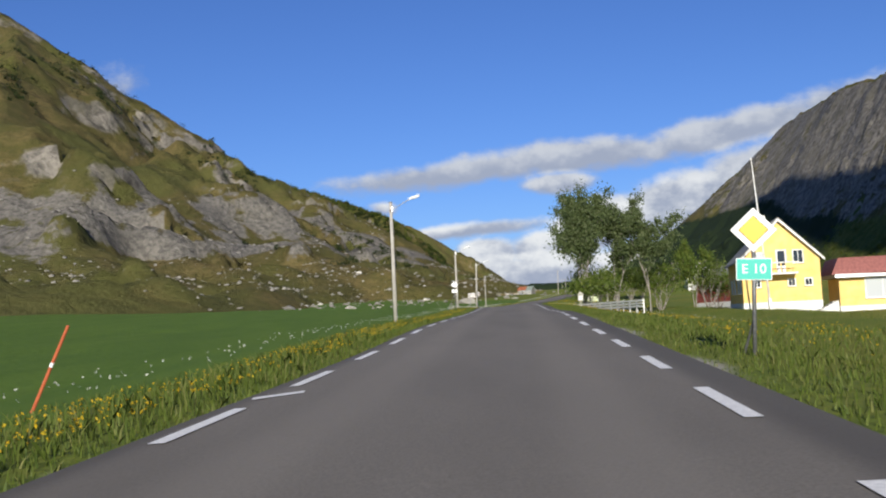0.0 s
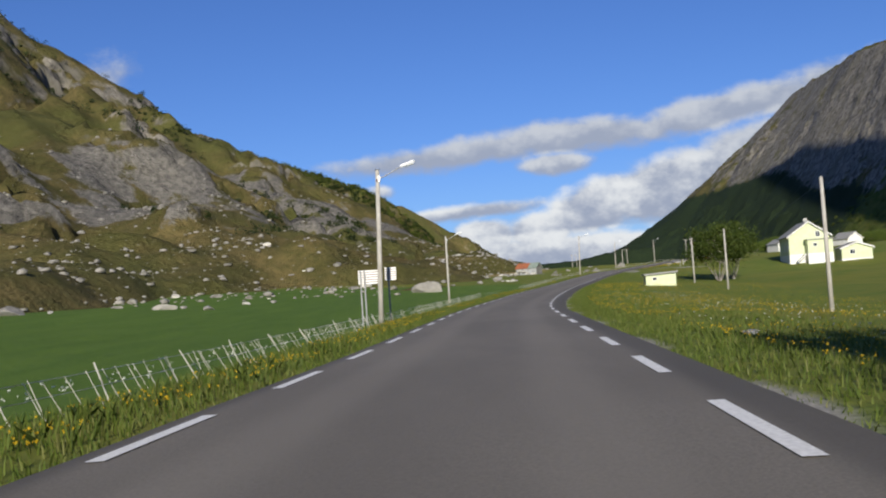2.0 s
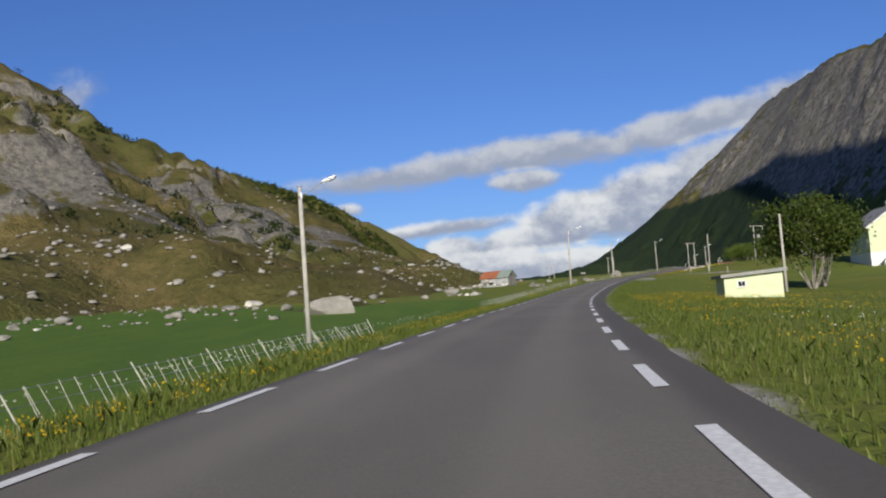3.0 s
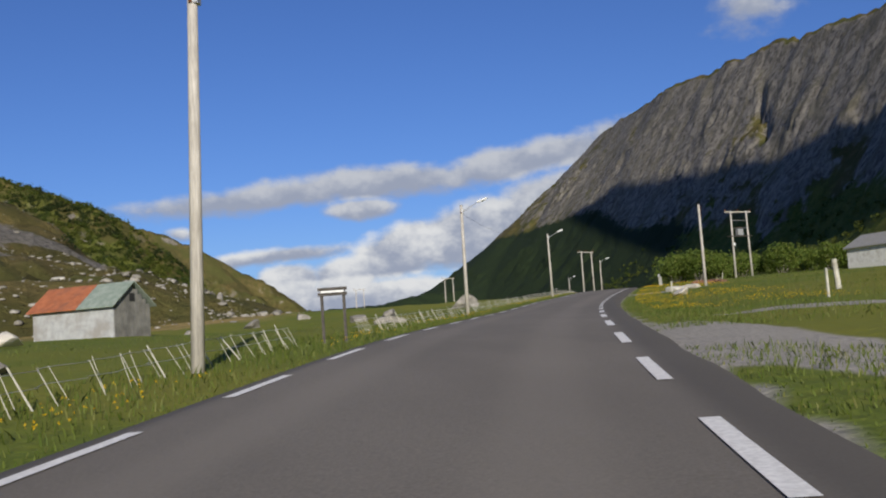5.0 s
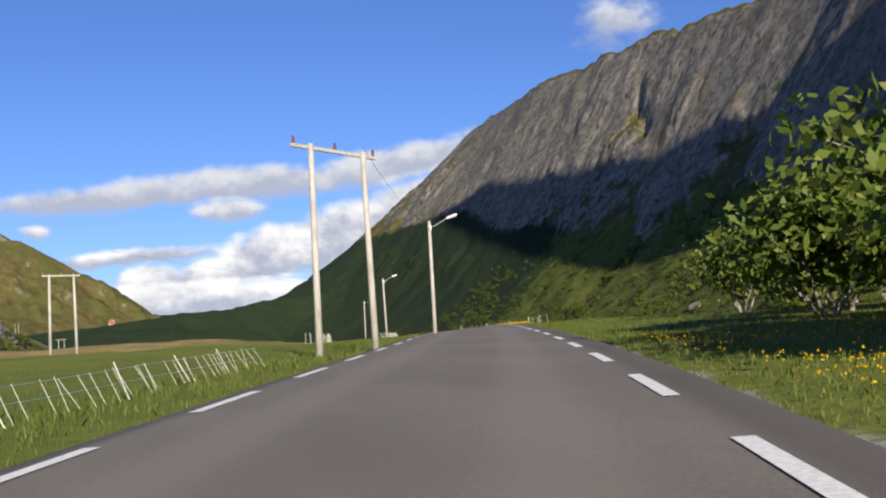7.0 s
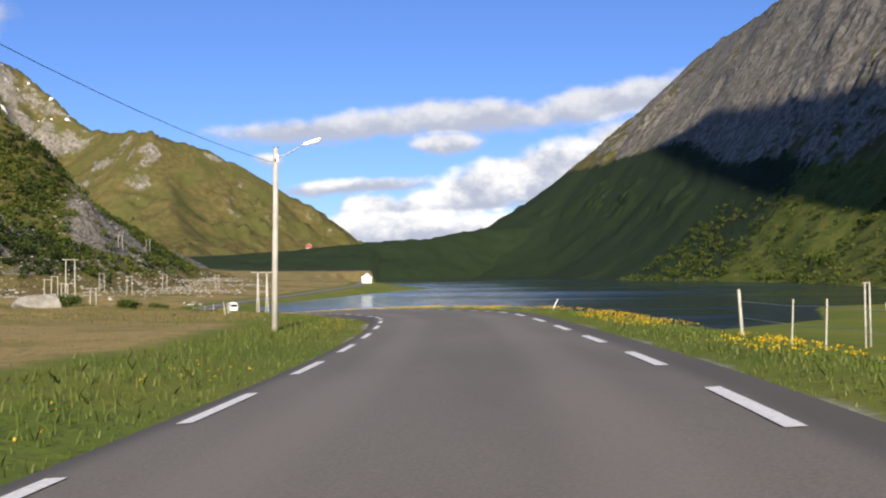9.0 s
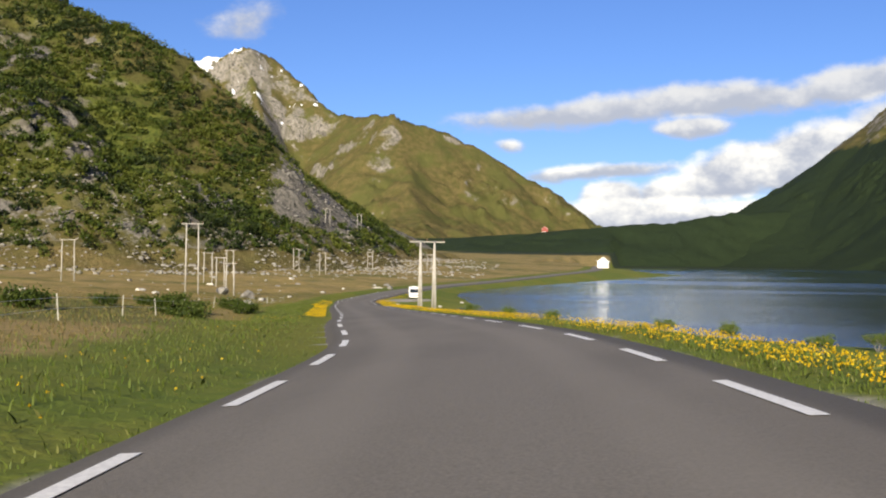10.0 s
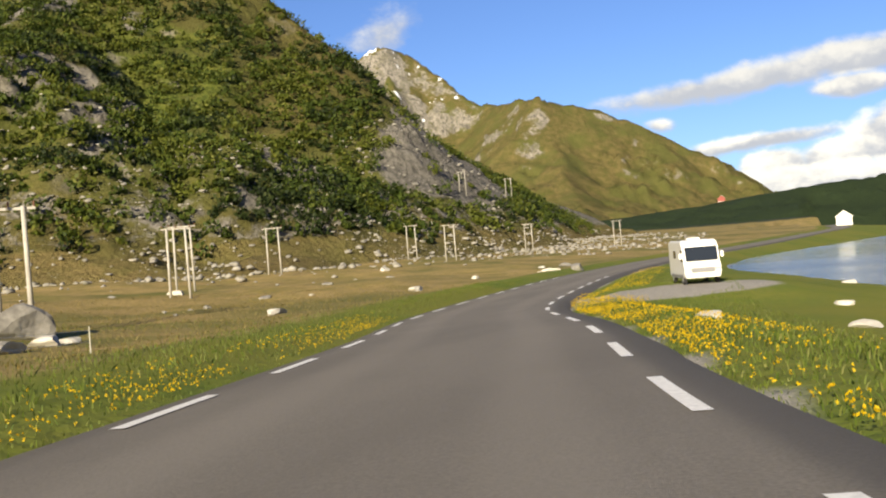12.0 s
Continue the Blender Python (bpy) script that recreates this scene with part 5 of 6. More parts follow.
def wire_fence(y0, y1, u, pitch, label, lean=(8, -27), tall=0.68, thick=0.0085, every=9):
    """A run of leaning stakes beside the road with two wires."""
    x, y, _, rz = at_road((y0 + y1) / 2, u)
    t = thing("wire_fence", x, y, 0, label, "fence", "wire fences", scale=1.0)
    inv = t.matrix_basis.inverted()
    tops, k, yy = [], 0, y0
    thin = bpy.data.meshes.new("stake")
    b = tube((0, 0, -0.25 * U), (0, 0, tall * U), thick * U, thick * 0.9 * U, 6)
    b.to_mesh(thin)
    b.free()
    thin.materials.append(M_STAKE)
    fat = bpy.data.meshes.new("post")
    b = tube((0, 0, -0.3 * U), (0, 0, tall * 1.15 * U), thick * 2.1 * U, thick * 1.9 * U, 8)
    b.to_mesh(fat)
    b.free()
    fat.materials.append(M_STAKE)
    while yy < y1:
        x, y, _, rz = at_road(yy, u + RNG.uniform(-0.12, 0.12))
        i = int(np.argmin(np.abs(LINE[:, 1] - yy)))
        x, y = x + (yy - LINE[i, 1]) * LTAN[i, 0] / LTAN[i, 1], y + yy - LINE[i, 1]
        z = surface(x, y)
        big = k % every == every - 1
        ob = new("post" if big else "stake", fat if big else thin)
        ob.parent = t
        ob.matrix_basis = inv @ pose(x, y, z, RNG.uniform(-4, 4), RNG.gauss(lean[1], 4), rz)
        lx = math.sin(radians(lean[1])) * tall * U
        tops.append((x + lx * 0.9, y, z + tall * U * 0.9))
        yy += pitch * RNG.uniform(0.85, 1.15) * LTAN[np.argmin(np.abs(LINE[:, 1] - yy)), 1]
        k += 1
    for f in (0.95, 0.55):
        cu = bpy.data.curves.new("fence_wire", "CURVE")
        cu.dimensions, cu.bevel_depth, cu.bevel_resolution = "3D", 0.0035, 0
        s = cu.splines.new("POLY")
        s.points.add(len(tops) - 1)
        for i, q in enumerate(tops):
            v = inv @ Vector((q[0], q[1], q[2] - (1 - f) * tall * U))
            s.points[i].co = (*v, 1)
        cu.materials.append(M_STEEL)
        ob = new("fence_wire", cu)
        ob.parent = t
    return t


FEN = "leaning pale stakes of an old wire fence"
wire_fence(60, 104, -3.55, 0.27, FEN + " along the hayfield")
wire_fence(106, 128, -3.6, 0.27, FEN + " along the hayfield")
wire_fence(150, 192, -3.5, 0.27, FEN + " along the pasture")
wire_fence(196, 262, -3.5, 0.27, FEN + " along the pasture")
wire_fence(284, 318, -3.6, 0.3, FEN + " above the lake", tall=0.58)
wire_fence(292, 330, -8.0, 1.5, "upright weathered stakes of a wire fence on the moor", lean=(0, -1), tall=1.0, thick=0.024)
wire_fence(300, 332, 5.2, 1.7, "upright pale stakes of a wire fence above the lake", lean=(0, -2), tall=1.3, thick=0.026, every=5)
wire_fence(350, 440, -6.5, 4.2, "old grey stakes of a fence on the moor", lean=(0, 1), tall=0.85, thick=0.024)

# ---- camper van ----
cv = thing("camper_van", 62.65, 450.6, 11, "white camper van parked on the gravel by the lake", "camper van", scale=0.45)
prof = [(-3.2, 0.45), (3.0, 0.45), (3.3, 0.7), (3.35, 1.15), (3.05, 1.45), (2.65, 2.45), (2.2, 2.8), (-3.0, 2.85), (-3.3, 2.7), (-3.35, 0.7)]
b = prism([(x, z) for x, z in prof], -1.12, 1.12)
bmesh.ops.bevel(b, geom=[e for e in b.edges], offset=0.09, segments=3, affect="EDGES")
b.transform(pose(0, 3.3, 0, 0, 0, -90))
part("body", b, M_VAN, cv, smooth_=False)
m_ = pose(0, 3.3, 0, 0, 0, -90)
ws = prism([(3.11, 1.5), (3.17, 1.52), (2.82, 2.38), (2.75, 2.36)], -0.98, 0.98)
ws.transform(m_)
part("windscreen", ws, M_GLASS, cv, "large dark windscreen")
for s in (-1, 1):
    part("side_window", box(2.35, s * 1.13, 1.85, 0.7, 0.03, 0.75, 0.01, m_), M_GLASS, cv)
    part("side_window", box(-0.6, s * 1.13, 1.95, 1.0, 0.03, 0.5, 0.01, m_), M_GLASS, cv)
    part("headlight", box(3.32, s * 0.86, 1.0, 0.1, 0.36, 0.16, 0.03, m_), M_LENS, cv)
    part("mirror", box(2.95, s * 1.28, 1.85, 0.12, 0.18, 0.38, 0.03, m_), M_VAN, cv)
    for xx in (2.15, -1.9):
        w_ = part("wheel", tube((s * 0.9, 3.3 - xx, 0.36), (s * 1.12, 3.3 - xx, 0.36), 0.36, 0.36, 20), M_BLACK, cv)
        part("rim", tube((s * 1.1, 3.3 - xx, 0.36), (s * 1.135, 3.3 - xx, 0.36), 0.2, 0.18, 14), M_STEEL, w_)
    part("sill_trim", box(0.2, s * 1.125, 0.55, 5.2, 0.03, 0.22, 0.01, m_), M_VANGREY, cv)
part("grille", box(3.36, 0, 0.95, 0.06, 1.45, 0.28, 0.03, m_), M_VANGREY, cv)
part("bumper", box(3.3, 0, 0.58, 0.2, 2.1, 0.24, 0.05, m_), M_VAN, cv)
part("number_plate", box(3.42, 0, 0.62, 0.02, 0.5, 0.11, 0, m_), M_SIGNW, cv)
part("roof_hatch", box(0.2, 0, 2.9, 0.8, 0.8, 0.14, 0.03, m_), M_VAN, cv)
part("awning", box(-0.4, 1.17, 2.6, 3.6, 0.12, 0.14, 0.02, m_), M_VAN, cv)
part("roof_bar", box(2.5, 0, 2.62, 0.3, 2.0, 0.12, 0.03, m_), M_VAN, cv)

# ---- trees ----


def grow(base, way, length, r, depth, limbs, tips, rng):
    """A limb with its boughs."""
    p, d = Vector(base), Vector(way).normalized()
    n = 3
    for k in range(n):
        q = p + d * (length / n)
        limbs.append((p.copy(), q.copy(), r * (1 - 0.22 * k), r * (1 - 0.22 * (k + 1))))
        d = (d + Vector((rng.gauss(0, 0.13), rng.gauss(0, 0.13), rng.gauss(0.05, 0.08)))).normalized()
        p = q
        if depth > 0 and k > 0:
            for _ in range(2):
                side = Vector((rng.gauss(0, 1), rng.gauss(0, 1), rng.uniform(0.0, 0.8))).normalized()
                grow(p, d * 0.55 + side * 0.75, length * rng.uniform(0.42, 0.62), r * 0.45, depth - 1, limbs, tips, rng)
    tips.append(p)


def tree(name, x, y, rz, tall, stems, label, leaf, leaves, spread, seed, clump=0.55, leaf_size=0.11, bare=0.35, group="trees", scale=U, full=False, wide=1.0):
    rng = random.Random(seed)
    t = thing(name, x, y, rz, label, "tree" if "tree" in name else "shrub", group, scale=scale)
    t.scale = (scale * wide, scale * wide, scale)
    limbs, tips = [], []
    for k in range(stems):
        a = 2 * math.pi * k / stems + rng.uniform(-0.4, 0.4)
        way = Vector((math.cos(a) * spread, math.sin(a) * spread, 1.0)) if stems > 1 else Vector((rng.gauss(0, 0.05), rng.gauss(0, 0.05), 1))
        grow((math.cos(a) * 0.12 * (stems > 1), math.sin(a) * 0.12 * (stems > 1), -0.2), way, tall * rng.uniform(0.78, 0.98), tall * 0.013 + 0.02, 2, limbs, tips, rng)
    bm = bmesh.new()
    for a, b, r0, r1 in limbs:
        tube(a, b, max(r0, 0.012), max(r1, 0.008), 6, bm)
    part("trunk", bm, M_BARK, t)
    if full:
        tips += [q for _, q, r, _ in limbs if r < tall * 0.008]
    tips = np.array([q for q in tips if q.z > tall * bare])
    per = max(4, leaves // len(tips))
    c = np.repeat(tips, per, axis=0) + NR.randn(len(tips) * per, 3) * clump * np.array([1, 1, 0.8]) * (0.5 + NR.rand(len(tips), 1).repeat(per, 0))
    v, f = leaf_cards(c, leaf_size)
    mesh_stuff("crown", v, f, leaf, "", "", parent=t)
    return t


tree("tree", 9.4, 64.0, 0, 8.4, 5, "tall many-stemmed willow leafy down to the ground", M_LEAF2, 32000, 0.10, 2, 0.5, 0.17, 0.04, full=True, wide=0.78)
tree("tree", 11.9, 66.0, 40, 8.2, 2, "tall willow with thin loose grey-green crown", M_LEAF2, 12000, 0.10, 5, 0.42, 0.17, 0.35, full=True, wide=0.85)
tree("tree", 14.2, 66.5, 80, 8.0, 2, "slender birch with two pale stems", M_LEAF2, 12000, 0.08, 8, 0.42, 0.17, 0.25, full=True, wide=0.8)
tree("tree", 17.8, 68.5, 10, 6.0, 2, "slender birch beside the red barn", M_LEAF, 5600, 0.12, 9, 0.42, 0.17, 0.2, full=True, wide=0.7)
for x, y, h, s in ((9.6, 62.3, 2.8, 21), (10.2, 66.4, 3.6, 22), (11.5, 67.5, 3.6, 23), (15.5, 69.0, 4.0, 24), (19.5, 71.0, 4.2, 25), (21.0, 74.0, 3.6, 26)):
    tree("shrub", x, y, s * 30, h, 6, "dense green garden shrub behind the white fence", M_LEAF, 2600, 0.5, s, 0.5, 0.14, 0.05, "garden shrubs")
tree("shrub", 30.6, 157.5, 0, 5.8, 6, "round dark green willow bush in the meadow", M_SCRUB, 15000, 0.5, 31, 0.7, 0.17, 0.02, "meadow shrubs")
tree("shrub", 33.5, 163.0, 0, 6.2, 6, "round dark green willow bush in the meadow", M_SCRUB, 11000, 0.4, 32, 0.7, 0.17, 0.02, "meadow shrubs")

BIRCH = "low spreading mountain birch in a green thicket"
kinds = [tree("birch_tree", 59.6, 250.0, 0, 2.8, 7, BIRCH, M_LEAF, 5600, 0.45, 41, 0.5, 0.16, 0.02, "birch thicket"),
         tree("birch_tree", 62.5, 252.0, 0, 2.5, 6, BIRCH, M_LEAF, 5000, 0.5, 42, 0.5, 0.16, 0.02, "birch thicket"),
         tree("birch_tree", 58.2, 251.5, 0, 2.4, 7, BIRCH, M_LEAF, 5000, 0.55, 43, 0.5, 0.16, 0.02, "birch thicket")]
for k in range(44):
    row = k // 11
    x = 59.5 + 2.5 * row + 3.6 * (k % 11) + RNG.uniform(-1.2, 1.2)
    y = 253.0 + 4.6 * row + 0.12 * (x - 58) + RNG.uniform(-1.2, 1.2)
    s = RNG.uniform(0.85, 1.2)
    copy_thing(kinds[k % 3], pose(x, y, surface(x, y) - 0.05, 0, 0, RNG.uniform(0, 360)) @ Matrix.Scale(s, 4))
SHR = "small green shrub among the yellow flowers by the lake"
shrubs = [tree("shrub", 90.6, 371.5, 0, 1.0, 7, SHR, M_LEAF, 1600, 0.5, 51, 0.16, 0.09, 0.0, "lake shrubs"),
          tree("shrub", 89.2, 359.4, 0, 1.6, 7, SHR, M_LEAF, 2000, 0.4, 52, 0.18, 0.09, 0.0, "lake shrubs")]
for x, y, s in ((86.7, 371.1, 0.8), (88.3, 372.9, 0.9), (90.0, 373.1, 0.8), (92.8, 370.2, 1.0), (91.7, 370.8, 0.7), (94.5, 369.5, 0.9), (88.4, 357.6, 0.8), (90.3, 358.5, 0.9),
                (95.5, 391.6, 0.9), (93.0, 391.4, 0.9), (99.6, 387.3, 0.9), (97.5, 380.0, 0.8), (103.0, 388.0, 0.9), (90.5, 402.0, 0.8), (87.0, 408.0, 0.9), (84.0, 412.5, 0.8),
                (80.0, 417.5, 0.8), (77.0, 420.0, 0.9), (74.0, 420.0, 0.8), (71.2, 422.5, 0.7), (82.0, 405.0, 0.7), (94.0, 404.5, 0.8)):
    copy_thing(shrubs[RNG.randrange(2)], pose(x, y, surface(x, y) - 0.03, 0, 0, RNG.uniform(0, 360)) @ Matrix.Scale(s, 4))
MOORB = "low willow bush on the brown moor"
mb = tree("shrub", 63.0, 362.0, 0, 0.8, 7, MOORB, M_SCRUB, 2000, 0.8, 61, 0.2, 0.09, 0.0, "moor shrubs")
for x, y in ((66.5, 358.0), (61.5, 372.0), (58.0, 380.0), (60.0, 395.0), (65.2, 373.5), (66.2, 380.0), (65.4, 383.5), (66.4, 386.0), (65.0, 388.5), (67.6, 377.5), (64.5, 379.0), (63.2, 385.0)):
    copy_thing(mb, pose(x, y, surface(x, y) - 0.03, 0, 0, RNG.uniform(0, 360)) @ Matrix.Scale(RNG.uniform(0.55, 1.0), 4))

# ---- boulders and stones ----
boulder(64.3, 352.5, 1.9, 0.75, 20, 2, label="large pale grey boulder on the moor")
boulder(67.9, 381.6, 0.75, 0.8, 30, 1, label="grey stone in a hollow beside the road")
boulder(67.1, 382.6, 0.9, 0.7, 70, 4, label="dark stone in a hollow beside the road")
for x, y, d in ((262, 560, 8.0), (238, 500, 11.0), (232, 486, 9.0), (244, 512, 7.0), (228, 474, 12.0), (250, 535, 6.0), (236, 494, 5.0)):
    boulder(x, y, d, 0.7, label="huge grey boulder on the slope above the lake")
boulder(45.7, 441.0, 1.5, 1.15, 0, 1, label="large square dark-sided boulder on the moor")
boulder(48.2, 440.3, 1.7, 0.95, 40, 3, label="large square dark-sided boulder on the moor")
boulder(54.0, 484.5, 1.3, 0.95, 10, 4, label="dark boulder beside the bend of the road")
boulder(52.2, 485.2, 1.3, 0.4, 10, 0, True)
boulder(87.4, 345.0, 1.35, 0.75, 30, 5, label="grey boulder among the flowers above the lake")
boulder(12.0, 180.3, 1.5, 0.8, 15, 1, label="large split grey boulder in the pasture")
for k in range(16):
    boulder(13.2 + RNG.gauss(0, 0.85), 179.2 + RNG.gauss(0, 0.6), RNG.choice((0.3, 0.4, 0.55, 0.75)), 0.8, pale=RNG.random() < 0.35, label="stone in a heap beside the split boulder")
boulder(35.0, 229.0, 1.9, 0.85, 15, 3, label="large grey boulder behind the fence")
boulder(29.5, 219.8, 1.2, 0.8, 75, 2, label="pale square boulder behind the fence")
boulder(28.0, 218.6, 1.1, 0.8, 20, 4)
boulder(27.5, 206.6, 1.1, 0.5, 20, 0)
boulder(4.2, 160.5, 3.0, 0.8, 20, 2, label="large grey boulder at the edge of the hayfield")
for x, y, s in ((49.4, 465.3, 1.1), (49.6, 450.3, 1.0), (50.2, 438.9, 1.0), (49.9, 439.9, 0.6), (63.0, 438.5, 0.7), (65.8, 446.5, 0.6), (55.5, 470.0, 0.9), (67.0, 456.0, 0.5),
                (65.6, 441.0, 0.6), (41.4, 215.6, 1.2), (42.4, 216.2, 0.9), (38.5, 209.2, 0.9), (9.9, 84.0, 0.35), (68.8, 428.5, 0.5)):
    boulder(x, y, s, 0.5, pale=True)
for k in range(26):
    a, r = RNG.uniform(0, 6.3), RNG.uniform(0, 1.5)
    x, y = 16.4 + math.cos(a) * r * 1.3, 199.0 + math.sin(a) * r * 0.7
    boulder(x, y, RNG.uniform(0.35, 0.85), 0.8, pale=RNG.random() < 0.6, label="stone in a heap cleared from the pasture",
            z=surface(x, y) + max(0, 0.75 - r * 0.5) * RNG.uniform(0.2, 1.0))
for x, y, s in ((19.6, 188.3, 0.75), (20.2, 188.9, 0.6), (19.2, 189.0, 0.6), (2.9, 216.2, 1.6), (6.0, 219.0, 1.3), (23.5, 222.0, 1.2), (26.0, 226.0, 1.3), (21.0, 217.0, 0.9)):
    boulder(x, y, s, 0.6)
for k in range(70):
    x, y = RNG.uniform(22, 60), RNG.uniform(365, 500)
    if road_frame([x], [y])[1][0] < -6:
        boulder(x, y, RNG.choice((0.3, 0.4, 0.5, 0.8, 1.1)), RNG.uniform(0.4, 0.7), pale=RNG.random() < 0.55)
for k in range(60):
    y = RNG.uniform(120, 290)
    u = -RNG.uniform(20, 42)
    x, y2, _, _ = at_road(y, u)
    boulder(x, y2, RNG.choice((0.5, 0.7, 0.9, 1.2, 1.6)), RNG.uniform(0.5, 0.8), pale=RNG.random() < 0.3)
rh = thing("rubble_heap", 49.2, 227.4, 0, "low heap of rust-brown earth in the meadow", "heap", scale=1.0)
for k in range(14):
    b = rock_shape(80 + k, 0.6, 2)
    b.transform(pose(RNG.gauss(0, 0.5), RNG.gauss(0, 0.25), 0.0, 0, 0, k * 40) @ Matrix.Diagonal((0.6, 0.5, 0.5, 1)))
    part("clod", b, M_EARTH, rh)

# ---- loose stuff: scree, scrub, grass and flowers ----


def scatter(mesh_list, pts, sizes, name, mat_, label, category, squash=0.7):
    """Many small copies of a few shapes, in one mesh."""
    V, F, off = [], [], 0
    pick = NR.randint(0, len(mesh_list), len(pts))
    for q, (p, s) in enumerate(zip(pts, sizes)):
        v, f = mesh_list[pick[q]]
        a = NR.rand() * 6.28
        c, w = math.cos(a), math.sin(a)
        r = v @ np.array([[c, w, 0], [-w, c, 0], [0, 0, squash]]) * s + p
        V.append(r)
        F.append(f + off)
        off += len(v)
    return mesh_stuff(name, np.concatenate(V), np.concatenate(F), mat_, label, category)


def arrays(bm):
    bmesh.ops.triangulate(bm, faces=bm.faces[:])
    bm.verts.index_update()
    v = np.array([x.co[:] for x in bm.verts])
    f = np.array([[q.index for q in x.verts] for x in bm.faces])
    bm.free()
    return v, f


CHIPS = [arrays(rock_shape(30 + k, 0.8, 1)) for k in range(5)]


def spread_on(n, sample, weight):
    """Points on the land, kept by a weight between 0 and 1."""
    x, y = sample(n)
    k = NR.rand(n) < weight(x, y)
    x, y = x[k], y[k]
    return np.stack([x, y, surface_many(x, y)], 1)


def relief(x, y, ridge):
    """Height of the mountain over its foot."""
    return ridge_height(x, y, ridge, 1.1, 6.0)[0]


pa = spread_on(42000, lambda n: (NR.uniform(-150, 30, n), NR.uniform(120, 420, n)),
               lambda x, y: smooth(relief(x, y, RIDGE_A), -0.8, 1.5) * smooth(relief(x, y, RIDGE_A), 32, 22) * (0.10 + 0.25 * smooth(relief(x, y, RIDGE_A), 9, 2) + 0.6 * smooth(vnoise(x, y, 22.0, 3), -0.1, 0.4)))
scatter(CHIPS, pa, 0.25 + 1.1 * NR.rand(len(pa))**4, "scree_stones", M_STONE, "grey scree stones strewn over the slope", "scree")
pb = spread_on(33000, lambda n: (NR.uniform(-60, 60, n), NR.uniform(440, 700, n)),
               lambda x, y: smooth(relief(x, y, RIDGE_B), -3.0, 1.0) * smooth(relief(x, y, RIDGE_B), 24, 13) * (0.24 + 0.76 * smooth(vnoise(x, y, 18.0, 3), -0.1, 0.3)))
scatter(CHIPS, pb, 0.22 + 1.2 * NR.rand(len(pb))**3, "scree_stones", M_STONE, "grey stones strewn below the scrub slope", "scree")


def scrub(pts, sizes, leaves, leaf, name, label, mat_=M_SCRUB):
    """Bushes as ragged clumps of leaves."""
    n = len(pts)
    d = NR.randn(n, leaves, 3)
    d /= np.linalg.norm(d, axis=2)[:, :, None]
    r = (0.45 + 0.55 * NR.rand(n, leaves, 1)) * (0.7 + 0.6 * NR.rand(n, leaves, 1)**2)
    c = d * r * np.array([0.62, 0.62, 0.5])
    c[:, :, 2] = np.abs(c[:, :, 2] + 0.28)
    c = (c * np.asarray(sizes)[:, None, None] + np.asarray(pts)[:, None, :]).reshape(-1, 3)
    v, f = leaf_cards(c, leaf)
    return mesh_stuff(name, v, f, mat_, label, "scrub")


def scrub_weight(x, y):
    t = relief(x, y, RIDGE_B)
    return smooth(t, 1.5, 5.5) * (0.5 + 0.5 * smooth(vnoise(x, y, 13.0, 3), -0.3, 0.1)) * (1 - 0.9 * smooth(np.hypot((x - 15) / 14.0, (y - 610) / 58.0), 1.0, 0.7))


ps = spread_on(18000, lambda n: (NR.uniform(-110, 46, n), NR.uniform(462, 690, n)), scrub_weight)
# noise sorts the clumps into shaded, middle and sunlit leaf colours
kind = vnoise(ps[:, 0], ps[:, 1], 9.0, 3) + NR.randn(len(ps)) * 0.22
for lo, hi, mat_, text in ((-9, -0.3, M_DARKSCRUB, "birch scrub on the slope in a shade-dark leaf colour"), (-0.3, 0.12, M_SCRUB, "green mountain birch scrub on the slope"),
                           (0.12, 9, M_PALESCRUB, "yellow-green birch scrub on the slope in a sunlit leaf colour")):
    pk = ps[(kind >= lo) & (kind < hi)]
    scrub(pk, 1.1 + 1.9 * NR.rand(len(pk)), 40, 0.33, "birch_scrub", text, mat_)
ps = spread_on(3600, lambda n: (NR.uniform(-150, 10, n), NR.uniform(180, 420, n)),
               lambda x, y: smooth(relief(x, y, RIDGE_A), 2, 8) * smooth(vnoise(x, y, 24.0, 3), 0.05, 0.4))
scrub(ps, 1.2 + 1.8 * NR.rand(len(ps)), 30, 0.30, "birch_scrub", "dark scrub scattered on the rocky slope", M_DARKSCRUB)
ps = spread_on(9000, lambda n: (NR.uniform(170, 420, n), NR.uniform(330, 950, n)),
               lambda x, y: smooth(relief(x, y, RIDGE_R), 0, 4) * smooth(relief(x, y, RIDGE_R), 95, 45) * (0.25 + 0.75 * smooth(vnoise(x, y, 40.0, 3), -0.2, 0.3)))
# the same leaf tones, a dark and a light one, sorted by noise
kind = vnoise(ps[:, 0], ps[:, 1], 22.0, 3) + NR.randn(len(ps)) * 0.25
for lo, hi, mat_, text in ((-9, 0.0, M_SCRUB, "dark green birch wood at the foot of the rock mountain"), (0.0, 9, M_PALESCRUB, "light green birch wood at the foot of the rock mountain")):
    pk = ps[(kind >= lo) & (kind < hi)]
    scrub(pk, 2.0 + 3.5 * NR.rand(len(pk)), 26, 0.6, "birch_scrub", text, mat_)


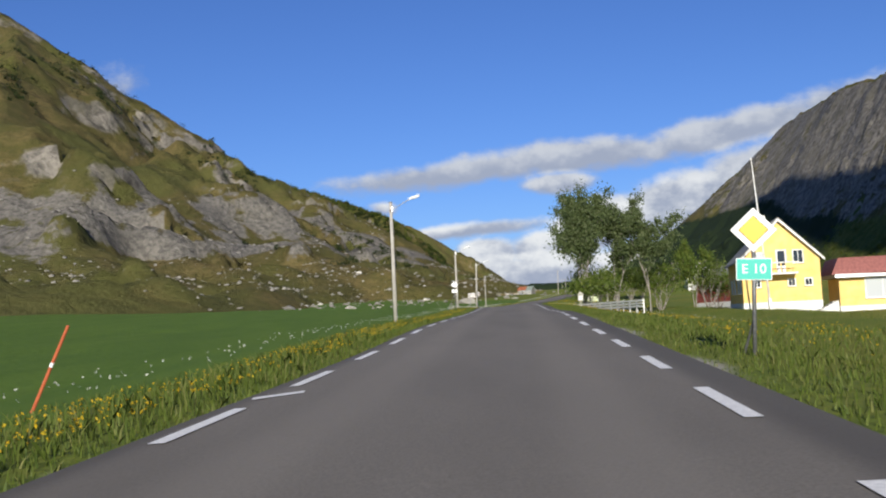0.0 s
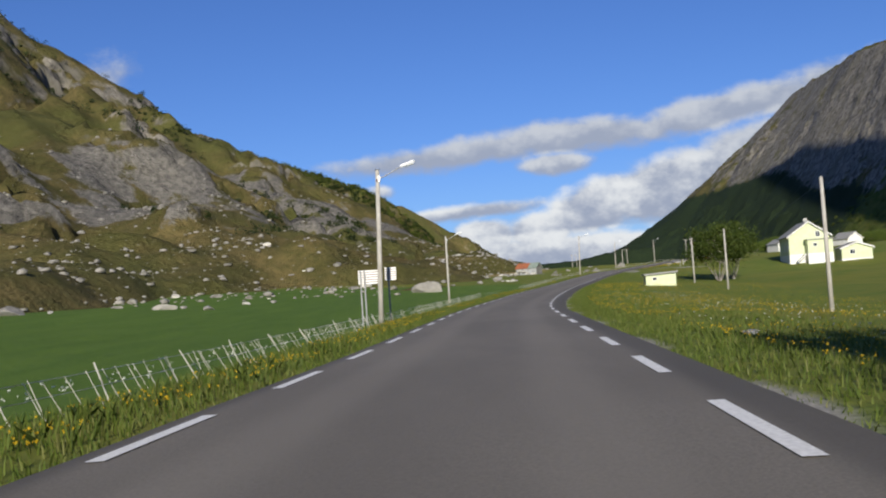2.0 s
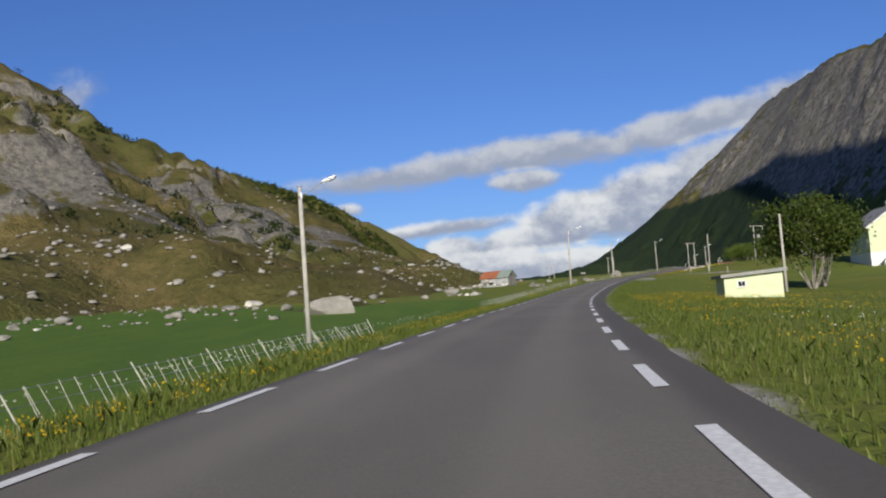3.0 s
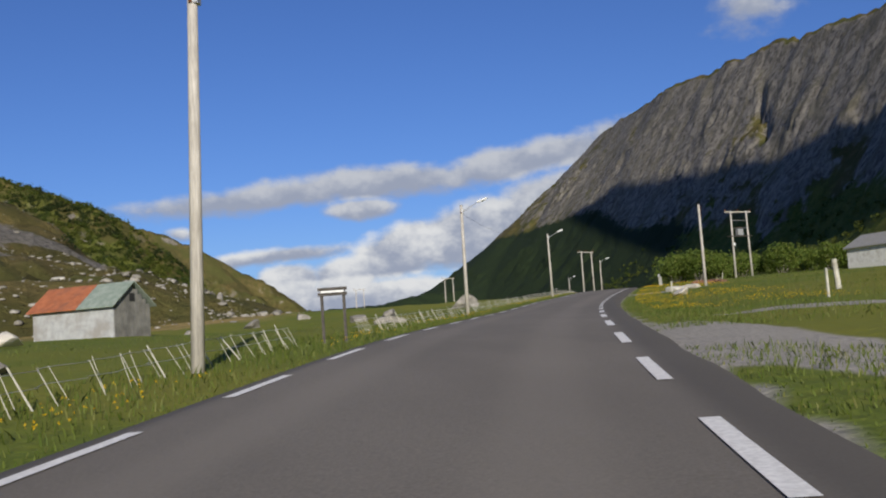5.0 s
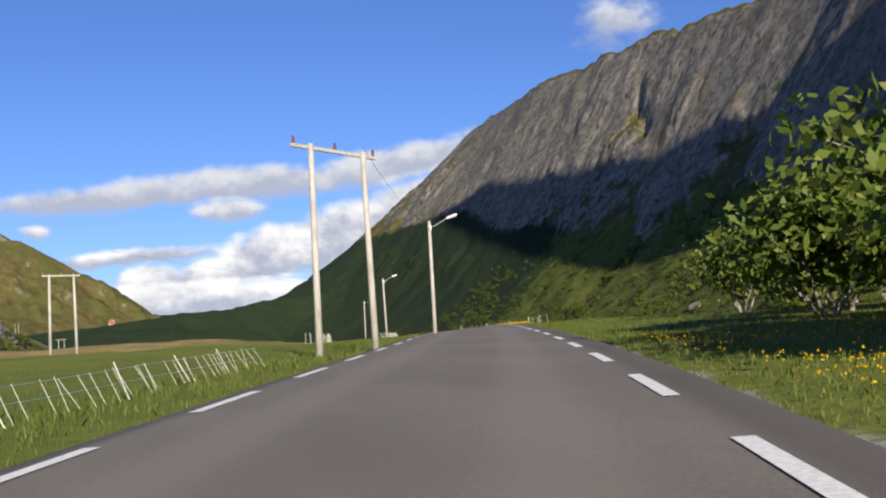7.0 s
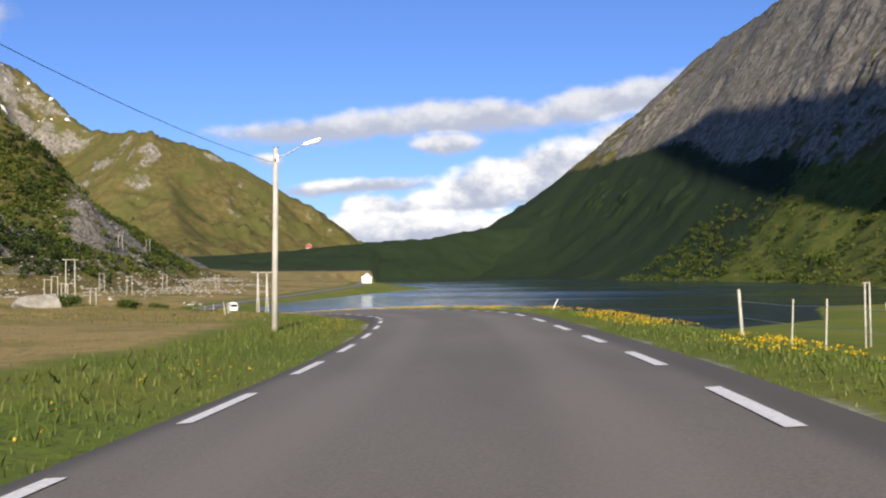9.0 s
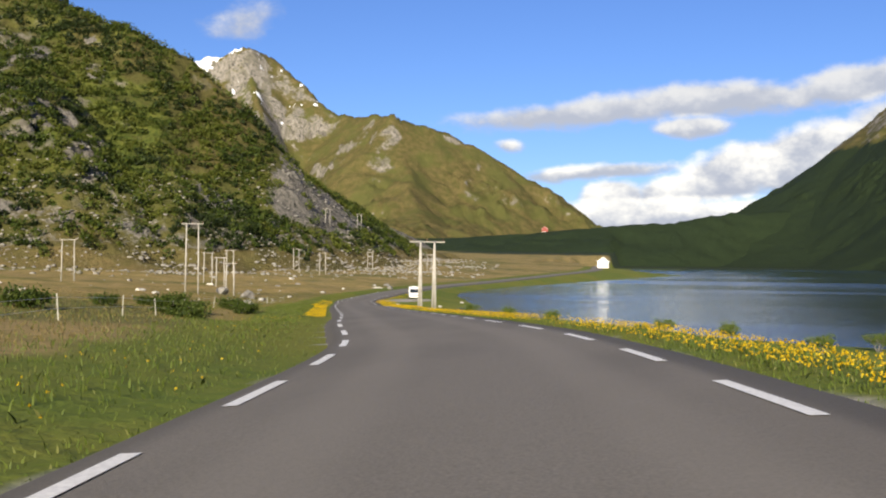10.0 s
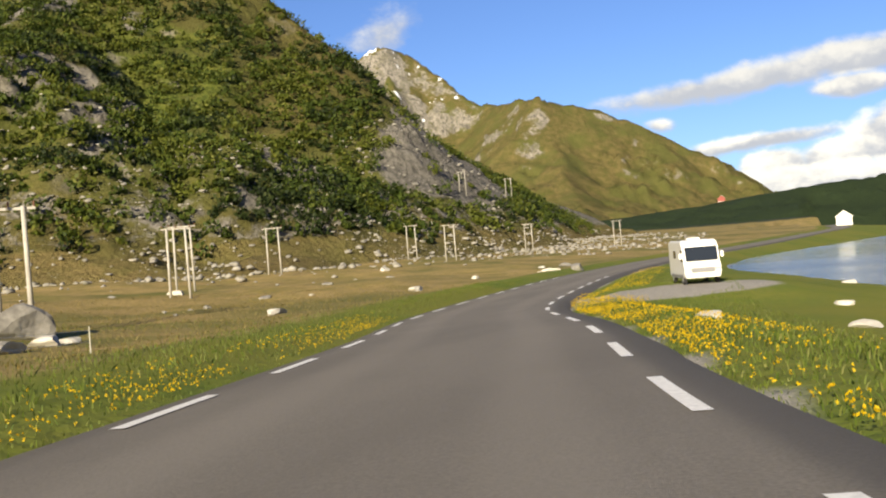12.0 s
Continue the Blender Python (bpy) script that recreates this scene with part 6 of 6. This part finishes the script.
def along_road(n, y0, y1, u0, u1):
    i = NR.randint(np.argmin(np.abs(LINE[:, 1] - y0)), np.argmin(np.abs(LINE[:, 1] - y1)), n)
    s = NR.rand(n)
    p = LINE[i] * (1 - s)[:, None] + LINE[np.minimum(i + 1, len(LINE) - 1)] * s[:, None]
    u = u0 + (u1 - u0) * NR.rand(n)
    x, y = p[:, 0] + LTAN[i, 1] * u, p[:, 1] - LTAN[i, 0] * u
    near = np.zeros(n, bool)
    for lx, ly in LAYBY:
        near |= np.hypot(x - lx, y - ly) < 1.9
    return x[~near], y[~near], np.abs(u[~near])


def blades(x, y, z, tall, wide):
    """Single bent blades of grass."""
    n = len(x)
    a = NR.rand(n) * 6.28
    h = tall * (0.55 + 0.75 * NR.rand(n))
    lean = NR.randn(n, 2) * 0.28 * h[:, None]
    w = wide * (0.7 + 0.6 * NR.rand(n))
    base = np.stack([x, y, z - 0.02], 1)
    side = np.stack([np.cos(a) * w, np.sin(a) * w, np.zeros(n)], 1)
    mid = base + np.stack([lean[:, 0] * 0.35, lean[:, 1] * 0.35, h * 0.6], 1)
    tip = base + np.stack([lean[:, 0], lean[:, 1], h], 1)
    v = np.stack([base - side, base + side, mid + side * 0.7, tip, mid - side * 0.7], 1).reshape(-1, 3)
    return v, np.arange(5 * n).reshape(n, 5)


gv, gf_, off = [], [], 0
for n, y0, y1, u0, u1, h in ((46000, -6, 150, -1.9, -3.2, 0.19), (16000, -6, 150, -3.2, -4.2, 0.07), (56000, -6, 150, 2.1, 6.0, 0.12), (20000, -6, 150, 6.0, 15.0, 0.13), (40000, 150, 335, -1.92, -4.2, 0.12),
                             (40000, 150, 335, 2.12, 6.0, 0.095), (20000, 150, 300, 6.0, 14.0, 0.12), (34000, 335, 470, -1.95, -5.2, 0.09), (46000, 335, 470, 2.12, 6.5, 0.095),
                             (38000, 150, 335, 2.12, 3.8, 0.07), (24000, -6, 150, 2.12, 3.8, 0.10), (26000, 335, 470, 2.12, 3.8, 0.08), (16000, 150, 335, -4.4, -12.0, 0.08), (20000, 335, 450, -5.5, -14.0, 0.09)):
    x, y, ua = along_road(n, y0, y1, u0, u1)
    v, f = blades(x, y, surface_many(x, y), h * 0.9 * (0.4 + 0.6 * smooth(ua, 1.95, 2.6)), 0.0064)
    gv.append(v)
    gf_.append(f + off)
    off += len(v)
mesh_stuff("verge_grass", np.concatenate(gv), np.concatenate(gf_), M_GRASS, "tall uncut grass along the road verges", "grass")

x, y, ua = along_road(52000, 338, 470, -5.0, -26.0)
k = surface_many(x, y) > LAKE + 0.2
v, f = blades(x[k], y[k], surface_many(x[k], y[k]), 0.085, 0.012)
mesh_stuff("moor_grass", v, f, M_HEATH, "dry brown tufts of grass on the moor", "grass")


def flowers(x, y, tall, size, name, mat_, label):
    z = surface_many(x, y)
    n = len(x)
    h = tall * (0.7 + 0.5 * NR.rand(n))
    c = np.repeat(np.stack([x, y, z + h], 1), 3, axis=0) + NR.randn(3 * n, 3) * size * 0.5
    v, f = leaf_cards(c, size)
    ob = mesh_stuff(name, v, f, mat_, label, "flowers")
    return ob


fx_, fy_ = [], []
for n, y0, y1, u0, u1, sc in ((3000, -4, 60, -2.35, -3.2, 1.1), (3600, 60, 150, -2.3, -3.2, 1.1), (2600, 0, 60, 3.2, 6.6, 2.0), (8000, 60, 150, 3.0, 9.0, 3.0), (5000, 85, 180, 6.0, 16.0, 8.0),
                              (1500, 150, 250, -2.5, -3.2, 3.0), (2800, 195, 262, 2.6, 3.6, 2.0), (4200, 195, 262, 3.6, 6.5, 3.0), (6000, 290, 345, 2.5, 3.4, 2.5), (350, 290, 345, -2.3, -3.0, 2.0),
                              (6500, 345, 402, 2.4, 3.1, 2.0), (8500, 402, 452, 2.1, 2.9, 2.0), (3500, 402, 452, 2.8, 3.8, 2.0), (3000, 383, 412, -2.1, -2.8, 2.0), (3000, 412, 446, -2.1, -3.1, 2.0), (250, 340, 380, -2.4, -4.0, 2.0), (1500, 445, 475, 2.8, 4.0, 3.0)):
    x, y, ua = along_road(n, y0, y1, u0, u1)
    k = NR.rand(len(x)) < smooth(vnoise(x + 70, y, sc, 2), -0.35 - (0.45 if y0 >= 345 else 0), 0.3)
    fx_.append(x[k])
    fy_.append(y[k])
flowers(np.concatenate(fx_), np.concatenate(fy_), 0.115, 0.0122, "yellow_flowers", M_BLOOM, "yellow wild flowers along the road verges")
x, y, ua = along_road(900, -5, 140, -3.2, -4.4)
x2, y2, ua = along_road(700, 30, 120, 3.5, 8.0)
flowers(np.concatenate([x, x2]), np.concatenate([y, y2]), 0.24, 0.014, "white_flowers", M_UMBEL, "white umbel flowers in the tall grass")
